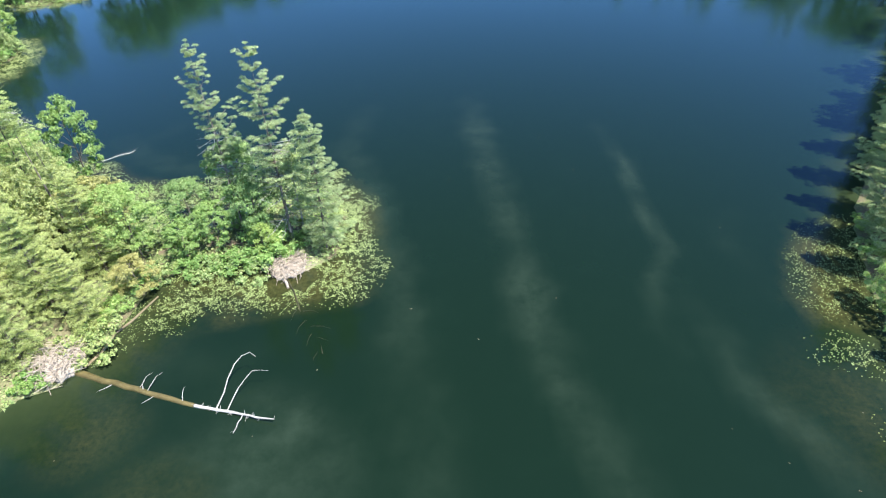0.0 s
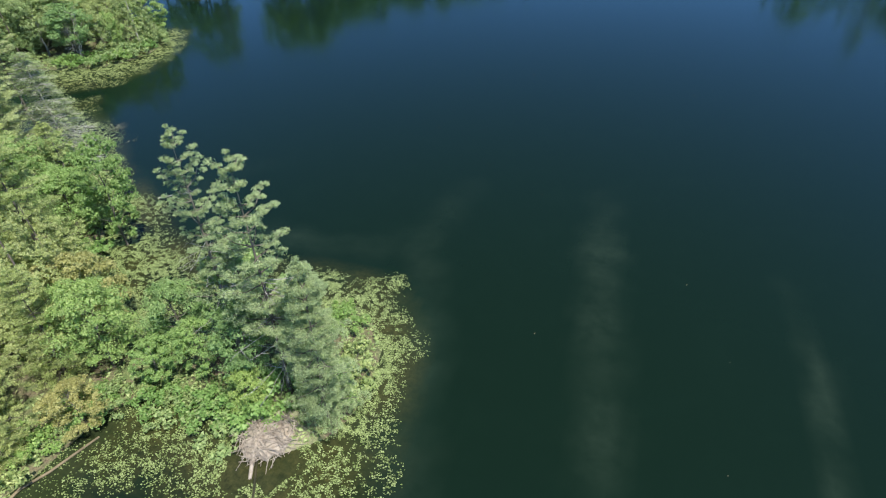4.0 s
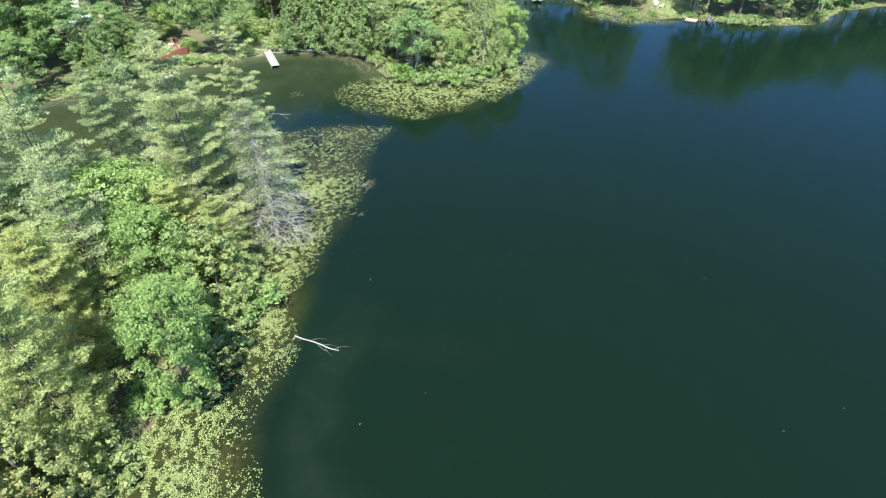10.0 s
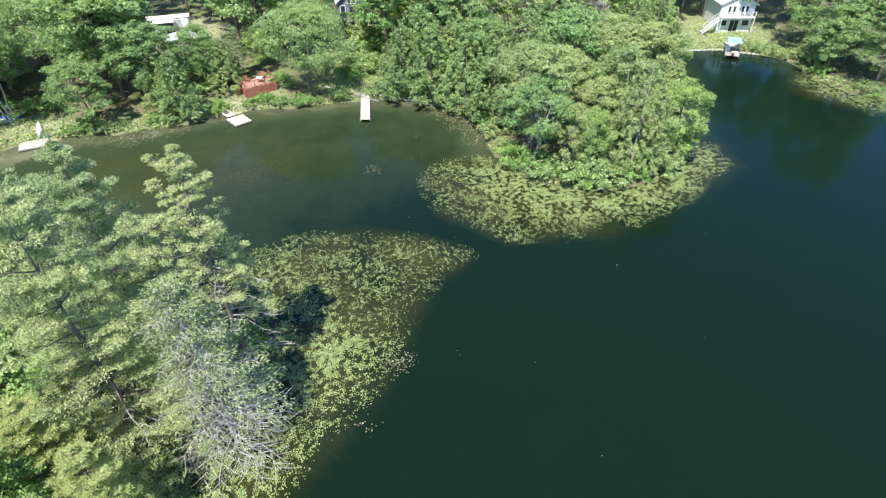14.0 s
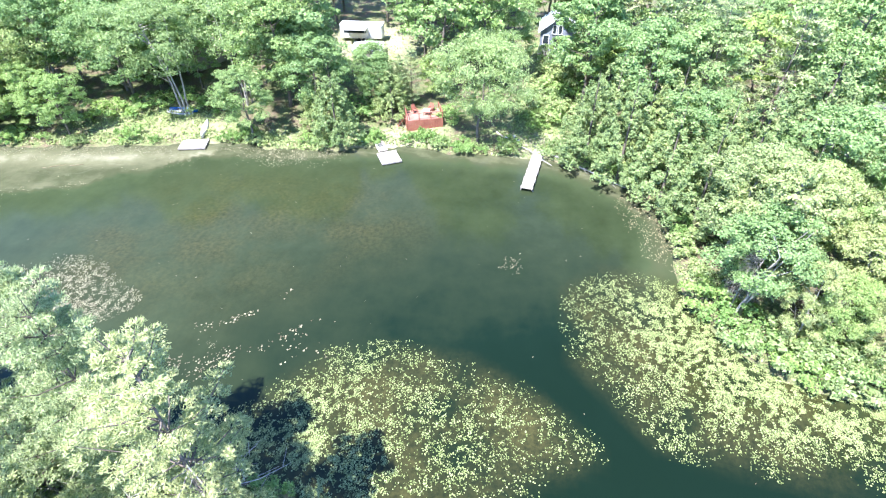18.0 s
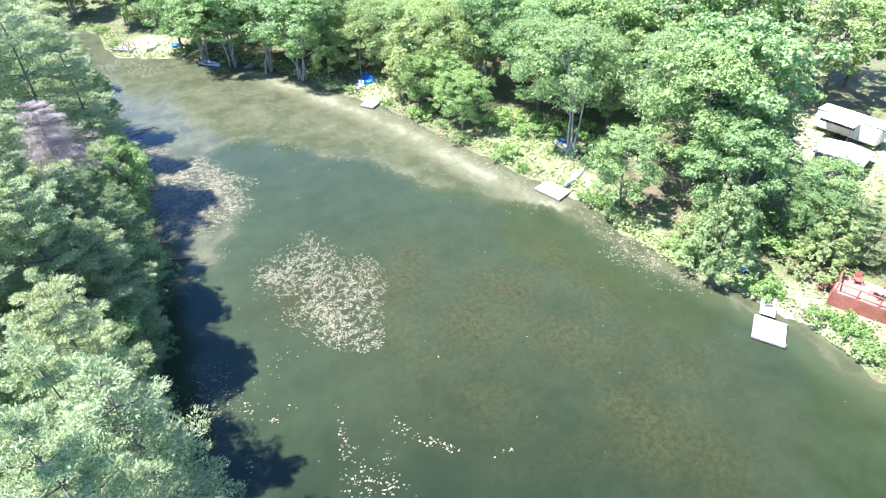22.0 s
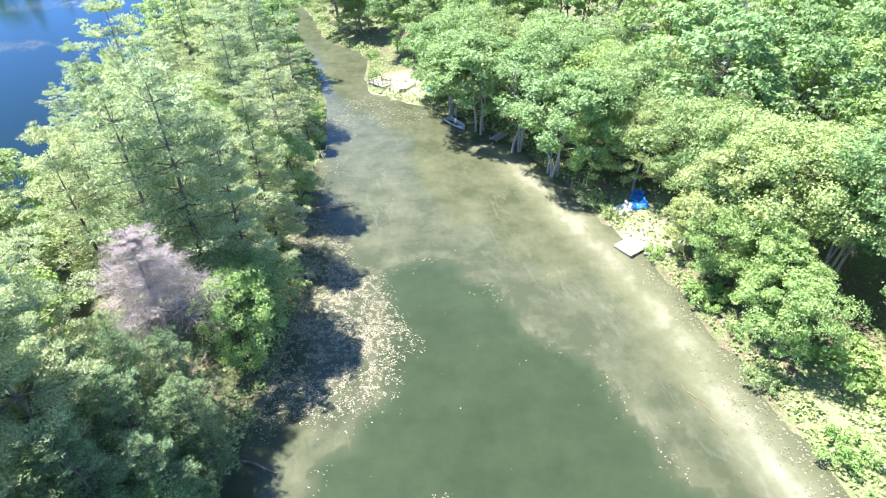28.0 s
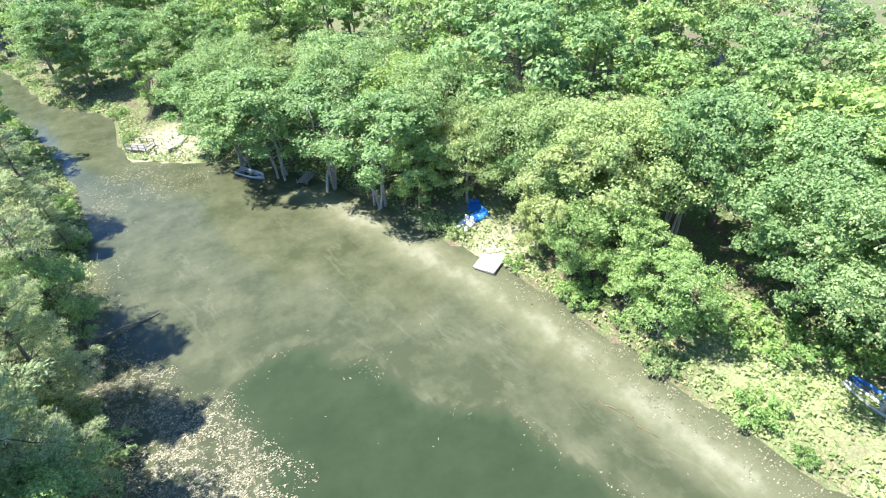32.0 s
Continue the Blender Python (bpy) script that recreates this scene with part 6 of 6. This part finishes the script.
def gable_house(name, label, m, w, d, h, rise, wall, roof, over=0.4):
    t = thing(name, label, "house", "", m)
    part("front_wall", prism([(-w / 2, -0.4), (w / 2, -0.4), (w / 2, h), (0, h + rise), (-w / 2, h)], 0, 0.2), wall, t)
    part("back_wall", prism([(-w / 2, -0.4), (w / 2, -0.4), (w / 2, h), (0, h + rise), (-w / 2, h)], d - 0.2, d), wall, t)
    for s in (-1, 1):
        part("side_wall", box(s * w / 2 - s * 0.2, 0.2, -0.4, s * w / 2, d - 0.2, h, 0), wall, t)
        sl = rise / (w / 2)
        x1 = s * (w / 2 + over)
        part("roof", prism([(0, h + rise + 0.02), (x1, h - over * sl + 0.02), (x1, h - over * sl + 0.16), (0, h + rise + 0.16)], -over, d + over), roof, t)
    for i in range(int(h / 0.3)):
        part("siding_course", box(-w / 2 - 0.012, -0.016, i * 0.3, w / 2 + 0.012, -0.002, i * 0.3 + 0.03, 0), wall, t)
    return t


# white two-storey house on the far shore
g = z_at(-140, 156)
house = gable_house("lake_house", "white two-storey lake house with pale roof and outside stair", pose(-137.7, 154.6, g - 0.2, 0, 0, 79), 6.4, 8.0, 5.0, 1.7, WHITE, ROOF)
for x in (-2.1, 2.1):
    window(house, x, 1.1, 1.3, 0.9, 0)
door = part("door", box(-0.8, -0.06, 0.0, 0.8, -0.01, 2.05), DARK, house, "dark glazed double door")
part("frame", box(-0.03, -0.09, 0.0, 0.03, -0.062, 2.05), WHITE, door)
for x in (-1.6, -0.7, 0.9, 1.7):
    window(house, x, 3.3, 0.55, 1.3, 0)
part("balcony_floor", box(-3.2, -1.3, 2.75, 3.2, -0.02, 2.9), WHITE, house)
for x in (-3.1, -1.0, 1.0, 3.1):
    part("balcony_post", box(x - 0.06, -1.28, 0 if abs(x) > 2 else 2.9, x + 0.06, -1.16, 3.8), WHITE, house)
part("balcony_rail", box(-3.2, -1.27, 3.8, 3.2, -1.17, 3.88), WHITE, house)
for i in range(10):
    part("stair_step", box(-3.5 - 0.28 * i - 0.28, -1.2, 2.6 - 0.27 * i, -3.5 - 0.28 * i, -0.3, 2.65 - 0.27 * i, 0.006), WHITE, house)
for y in (-1.25, -0.25):
    part("stair_rail", prism([(-3.4, 3.7), (-3.4, 3.62), (-6.3, 0.95), (-6.3, 1.03)], y - 0.03, y + 0.03), WHITE, house)
    part("stair_string", prism([(-3.4, 2.7), (-3.4, 2.4), (-6.3, -0.3), (-6.3, 0.0)], y - 0.02, y + 0.02), WHITE, house)


def stones(label, pts, n, size, seed):
    """A low edging of rough stones along a line."""
    rng = random.Random(seed)
    t = thing("stone_edging", label, "stones")
    pts = np.array(pts, float)
    seg = np.r_[0, np.cumsum(np.hypot(*np.diff(pts, axis=0).T))]
    for i in range(n):
        s = seg[-1] * (i + rng.random() * 0.5) / n
        x, y = np.interp(s, seg, pts[:, 0]), np.interp(s, seg, pts[:, 1])
        b = bmesh.new()
        bmesh.ops.create_icosphere(b, subdivisions=1, radius=1.0)
        for v in b.verts:
            v.co *= rng.uniform(0.75, 1.1)
        part("stone", b, STONE, t, at=Matrix.LocRotScale((x + rng.uniform(-0.2, 0.2), y + rng.uniform(-0.2, 0.2), max(0.05, z_at(x, y) * 0.5)), Euler((0, 0, rng.random() * 6)), (size * rng.uniform(0.7, 1.3), size * rng.uniform(0.6, 1.0), size * rng.uniform(0.4, 0.7))))


stones("pale stone edging along the house's lawn", [(-131.5, 138.5), (-132.4, 144), (-131.6, 149), (-127.5, 154.5)], 44, 0.42, 3)
stones("pale stones at the tip of the point", [(-127, 135.5), (-131.0, 139.0)], 14, 0.5, 4)


def pontoon_boat():
    t = thing("pontoon_boat", "pontoon boat with light blue canopy moored before the white house", "boat", "", pose(-129.6, 149.7, 0, 0, 0, 149))
    for s in (-1, 1):
        V, F = tube([(-3.0, s * 0.85, 0.12), (2.3, s * 0.85, 0.12), (2.8, s * 0.85, 0.18), (3.1, s * 0.85, 0.32)], [0.32, 0.32, 0.24, 0.04], 12)
        part("pontoon", quad_mesh("pontoon", V, F), METAL, t)
    part("deck", box(-3.0, -1.2, 0.48, 2.9, 1.2, 0.56), BOARD_DARK, t)
    for s in (-1, 1):
        part("side_panel", box(-2.4, s * 1.17 - 0.02, 0.58, 2.7, s * 1.17 + 0.02, 1.2), WHITE, t)
        part("bench", box(0.6, s * 0.85 - 0.28, 0.57, 2.5, s * 0.85 + 0.28, 1.0, 0.05), WHITE, t)
    part("bow_panel", box(2.68, -1.1, 0.58, 2.72, 1.1, 1.2), WHITE, t)
    part("stern_bench", box(-2.5, -1.0, 0.57, -1.9, 0.2, 1.05, 0.06), WHITE, t)
    part("console", box(-0.6, 0.4, 0.57, -0.1, 1.0, 1.4, 0.05), WHITE, t)
    can = part("canopy", box(-1.9, -1.2, 2.42, 1.5, 1.2, 2.52, 0.05), SKYBLUE, t, "light blue canvas canopy")
    for x in (-1.5, 1.2):
        for s in (-1, 1):
            part("canopy_post", rod((x, s * 1.15, 1.15), (x * 0.9, s * 1.1, 2.43), 0.025), METAL, can)
    part("outboard", box(-3.45, -0.2, 0.5, -3.05, 0.2, 1.15, 0.08), RUBBER, t, "black outboard motor")


pontoon_boat()

# camper trailer on the sandy clearing, with a low shed roof before it
g = z_at(-150, 48.5)
camper = thing("camper_trailer", "white camper trailer with dark window band on a sandy clearing", "trailer", "", pose(-150.5, 48.2, g, 0, 0, 98))
part("body", box(-3.7, -1.2, 0.55, 3.7, 1.2, 2.75, 0.22), WHITE, camper)
part("roof_cap", box(-3.75, -1.24, 2.752, 3.75, 1.24, 2.86, 0.05), WHITE, camper)
part("roof_vent", box(-0.6, -0.3, 2.86, 0.1, 0.3, 3.02, 0.03), HULLGREY, camper)
part("window_band", box(-3.0, -1.225, 1.55, 0.9, -1.203, 2.2, 0.0), GLASS, camper, "dark window band")
part("door", box(1.5, -1.23, 0.7, 2.2, -1.203, 2.5, 0.0), HULLGREY, camper)
part("awning", prism([(-2.6, 2.6), (1.2, 2.6), (1.2, 2.66), (-2.6, 2.66)], -3.2, -1.2), WHITE, camper, "white awning stretched out")
for x in (-2.5, 1.1):
    part("awning_post", rod((x, -3.1, 0.0), (x, -3.1, 2.6), 0.03), METAL, camper)
for x in (-0.5, 0.4):
    for s in (-1, 1):
        part("wheel", rod((x, s * 0.95, 0.34), (x, s * 1.18, 0.34), 0.34, 16), RUBBER, camper)
g = z_at(-143.5, 51.5)
shed = gable_house("low_shed", "low shed with flat bluish-grey roof beside the camper", pose(-142.5, 51.8, g, 0, 0, 105), 4.6, 4.2, 1.7, 0.25, BOARD_DARK, ROOF, 0.25)

# pale blue-grey cabin on posts among the trees
g = z_at(-151, 82)
cabin = gable_house("cabin", "small pale blue-grey cabin with steep gable among the trees", pose(-149.6, 81.6, g + 0.6, 0, 0, 93), 5.2, 6.5, 3.0, 2.0, SIDING, ROOF)
for x in (-1.7, 1.7):
    window(cabin, x, 1.0, 0.9, 1.3, 0)
for x in (-0.45, 0.45):
    window(cabin, x, 2.7, 0.6, 1.2, 0)
cd = part("door", box(-0.45, -0.06, 0.0, 0.45, -0.01, 2.05), DARK, cabin, "dark door")
part("handle", rod((0.32, -0.10, 1.0), (0.32, -0.10, 1.15), 0.02), METAL, cd)
part("porch_floor", box(-2.8, -1.9, -0.16, 2.8, -0.02, -0.03), BOARD_DARK, cabin)
for x in (-2.7, -0.9, 0.9, 2.7):
    part("porch_post", box(x - 0.06, -1.85, -1.6, x + 0.06, -1.73, 1.0), WHITE, cabin)
part("porch_rail", box(-2.8, -1.83, 0.95, 2.8, -1.75, 1.03), WHITE, cabin)

# two roofs that show through the trees
g = z_at(-138, 22)
rose = gable_house("shore_cottage", "cottage with pinkish shingle roof hidden among the trees", pose(-134.5, 23.5, g, 0, 0, 70), 7.0, 9.0, 2.6, 1.6, BOARD_DARK, ROOF_ROSE)
for x in (-2.0, 2.0):
    window(rose, x, 0.9, 1.2, 1.1, 0)
g = z_at(-99, -76)
grey = gable_house("grey_cottage", "small grey cottage half hidden by trees", pose(-97.5, -75.5, g, 0, 0, 35), 5.5, 7.0, 2.6, 1.6, SIDING, ROOF)
for x in (-1.5, 1.5):
    window(grey, x, 0.9, 1.0, 1.1, 0)

# white van-like shed on the far lawn
g = z_at(-110, 174)
boat_shed = gable_house("garden_shed", "small white garden shed on the far lawn", pose(-108.6, 174.0, g, 0, 0, 50), 2.8, 2.6, 2.0, 0.7, WHITE, ROOF, 0.2)
part("door", box(-0.5, -0.05, 0.0, 0.5, -0.01, 1.85), HULLGREY, boat_shed)


# ---- fallen timber ----
def fallen_tree():
    """A drowned trunk: brown under water at the bank, bleached where it rises, limbs standing up."""
    rng = np.random.default_rng(9)
    t = thing("fallen_tree", "fallen dead tree reaching into the water, its tip bleached", "fallen tree")
    a, b, c = np.array([-32.0, 29.2, -0.02]), np.array([-20.5, 25.6, 0.02]), np.array([-13.8, 23.9, 0.42])
    V, F = tube(a + (b - a) * np.linspace(0, 1, 12)[:, None] + rng.normal(size=(12, 3)) * [0.03, 0.035, 0.01] * np.array([1] * 11 + [0])[:, None], np.linspace(0.30, 0.19, 12) * rng.uniform(0.9, 1.08, 12), 9)
    part("drowned_trunk", quad_mesh("drowned_trunk", V, F), WETLOG, t, "brown waterlogged trunk")
    V, F = tube(b + (c - b) * np.linspace(0, 1, 11)[:, None] + rng.normal(size=(11, 3)) * [0.03, 0.05, 0.03] * np.array([0] + [1] * 10)[:, None], np.linspace(0.135, 0.045, 11) * rng.uniform(0.85, 1.12, 11), 8)
    tip = part("bleached_trunk", quad_mesh("bleached_trunk", V, F), DEADWOOD, t, "bleached grey trunk tip")
    for s, dx, dy, dz, r in ((0.28, 2.4, 4.6, 2.2, 0.07), (0.42, 2.6, 3.3, 1.9, 0.055), (0.62, -0.2, -2.2, 0.25, 0.05)):
        p = b + (c - b) * s
        arc = p + np.array([[0, 0, 0], [0.16, 0.2, 0.28], [0.30, 0.42, 0.55], [0.44, 0.62, 0.78], [0.62, 0.76, 0.92], [0.88, 0.80, 0.95], [1.1, 0.76, 0.88]]) * [dx, dy, dz]
        arc[1:] += rng.normal(size=(6, 3)) * 0.07
        V, F = tube(arc, r * np.array([0.85, 0.75, 0.66, 0.55, 0.42, 0.3, 0.15]), 6)
        part("limb", quad_mesh("limb", V, F), DEADWOOD, tip)
    for s, dx, dy, dz in ((0.55, 0.9, 2.0, 0.5), (0.62, 1.4, 2.0, 0.9), (0.60, 0.0, 0.6, 0.7), (0.9, 0.3, 1.2, 0.9), (0.35, -1.2, -1.3, 0.1), (0.7, -1.0, -1.2, 0.1)):
        p = a + (b - a) * s
        V, F = tube(p + np.array([[0, 0, 0], [0.3, 0.28, 0.45], [0.6, 0.62, 0.8], [1.0, 0.85, 0.95]]) * [dx * 0.8, dy * 0.8, dz] + rng.normal(size=(4, 3)) * [0.05, 0.05, 0.02], [0.035, 0.028, 0.02, 0.008], 5)
        part("limb", quad_mesh("limb", V, F), DEADWOOD, t)
    for i in range(34):
        p = b + (c - b) * rng.random()
        e = unit(rng, 1)[0] * rng.uniform(0.25, 0.5)
        V, F = tube(np.array([p, p + e]), [0.022, 0.008], 4)
        part("twig_stub", quad_mesh("twig_stub", V, F), DEADWOOD, tip)


def log(name, label, a, b, r, material, branches=0, seed=1, reach=1.6):
    rng = np.random.default_rng(seed)
    t = thing(name, label, "log")
    V, F = tube(bent(rng, a, b, 6, 0.03), np.linspace(r, r * 0.55, 6), 8)
    part("trunk", quad_mesh("trunk", V, F), material, t)
    a, b = np.array(a, float), np.array(b, float)
    side = np.cross(b - a, (0, 0, 1))
    side /= np.linalg.norm(side)
    for i in range(branches):
        p = a + (b - a) * (0.25 + 0.7 * (i + rng.random()) / branches)
        e = side * (1 if i % 2 else -1) * reach * rng.uniform(0.5, 1.1) + (b - a) / np.linalg.norm(b - a) * rng.uniform(0.3, 1.0)
        ahead = (b - a) / np.linalg.norm(b - a)
        V, F = tube(np.array([p, p + e * 0.35 + ahead * 0.05 + [0, 0, 0.03], p + e * 0.7 + ahead * 0.25 + [0, 0, 0.04], p + e + ahead * 0.7 + [0, 0, 0.02]]), r * np.array([0.22, 0.17, 0.12, 0.05]), 4)
        part("limb", quad_mesh("limb", V, F), material, t)
    return t


SUNK = surface("drowned brown wood", (0.022, 0.022, 0.010), (0.055, 0.048, 0.022), 1.0, 0.5, 0.4, fine=20.0)
DRIFT = surface("brown driftwood", (0.13, 0.10, 0.06), (0.27, 0.21, 0.13), 1.2, 0.85, 0.5, fine=25.0)
fallen_tree()
log("shore_log", "long brown log lying along the bank in the water", (-31.2, 29.8, 0.03), (-28.6, 38.2, 0.10), 0.13, DRIFT, 0, 2)
log("drowned_log", "drowned brown tree with fanned branches under the surface", (-16.8, 40.6, 0.02), (-11.4, 30.6, -0.04), 0.10, SUNK, 8, 3, 1.9)
log("pale_stump", "pale broken trunk end at the stick heap", (-17.3, 41.4, 0.5), (-16.2, 38.9, 0.1), 0.22, STICKS, 0, 4)
log("floating_branch", "bare bleached branch floating near the lilies", (-48.2, 66.2, 0.03), (-44.8, 69.0, 0.06), 0.06, DEADWOOD, 5, 5, 0.7)
log("drift_log", "dark waterlogged stick on the shallows", (-105.8, 20.6, 0.02), (-107.2, 23.0, 0.03), 0.07, WETLOG, 2, 6, 0.3)
log("drift_log", "dark waterlogged stick on the shallows", (-107.0, 23.6, 0.02), (-107.7, 25.0, 0.03), 0.08, WETLOG, 0, 7)
log("shore_pole", "grey fallen pole lying across the foot of the dock", (-126.5, 75.6, 0.9), (-119.6, 83.6, 0.55), 0.09, DEADWOOD, 0, 8)
log("fallen_birch", "bleached fallen tree with branches along the bank", (-122.5, 83.5, 0.5), (-117.0, 92.5, 0.15), 0.13, DEADWOOD, 7, 10, 1.4)
log("leaning_log", "dark log reaching over the lily pads", (-69.0, -2.5, 0.5), (-76.5, -4.5, 0.05), 0.11, BARK, 2, 11, 0.6)
log("leaning_log", "brown log at the foot of the pines", (-71.5, 27.0, 0.4), (-76.0, 28.5, 0.04), 0.12, BARK, 2, 12, 0.6)


def stick_heap(x, y, r, h, n, seed):
    """A heap of peeled sticks, each its own."""
    rng = np.random.default_rng(seed)
    t = thing("stick_heap", "heap of bleached sticks piled at the water's edge", "stick heap")
    b = bmesh.new()
    bmesh.ops.create_icosphere(b, subdivisions=3, radius=1.0)
    for v in b.verts:
        k = 0.85 + 0.22 * noise.noise(v.co * 2.3)
        v.co = Vector((v.co.x * r * 0.9 * k, v.co.y * r * 0.9 * k, max(-0.3, v.co.z * h * 0.85 * k)))
    z0 = max(0.0, z_at(x, y)) * 0.5
    part("core", b, STICKS, t, "packed mud and sticks", Matrix.Translation((x, y, z0)))
    for i in range(n):
        a, s = rng.random() * 6.283, math.sqrt(rng.random())
        p = np.array([r * s * math.cos(a), r * s * math.sin(a), h * math.sqrt(max(0.0, 1 - s * s)) + 0.04])
        d = rng.normal(size=3) * np.array([1, 1, 0.25])
        d = d / np.linalg.norm(d) * rng.uniform(0.35, 0.95)
        d[2] = d[2] * 0.4 - 0.2 * s
        V, F = tube(np.array([p - d, p + rng.normal(size=3) * 0.05, p + d]), [0.026, 0.03, 0.015], 4)
        part("stick", quad_mesh("stick", V, F), STICKS, t, at=Matrix.Translation((x, y, z0)))


stick_heap(-33.4, 29.7, 2.5, 1.4, 210, 21)
stick_heap(-16.9, 42.0, 2.3, 0.8, 200, 22)
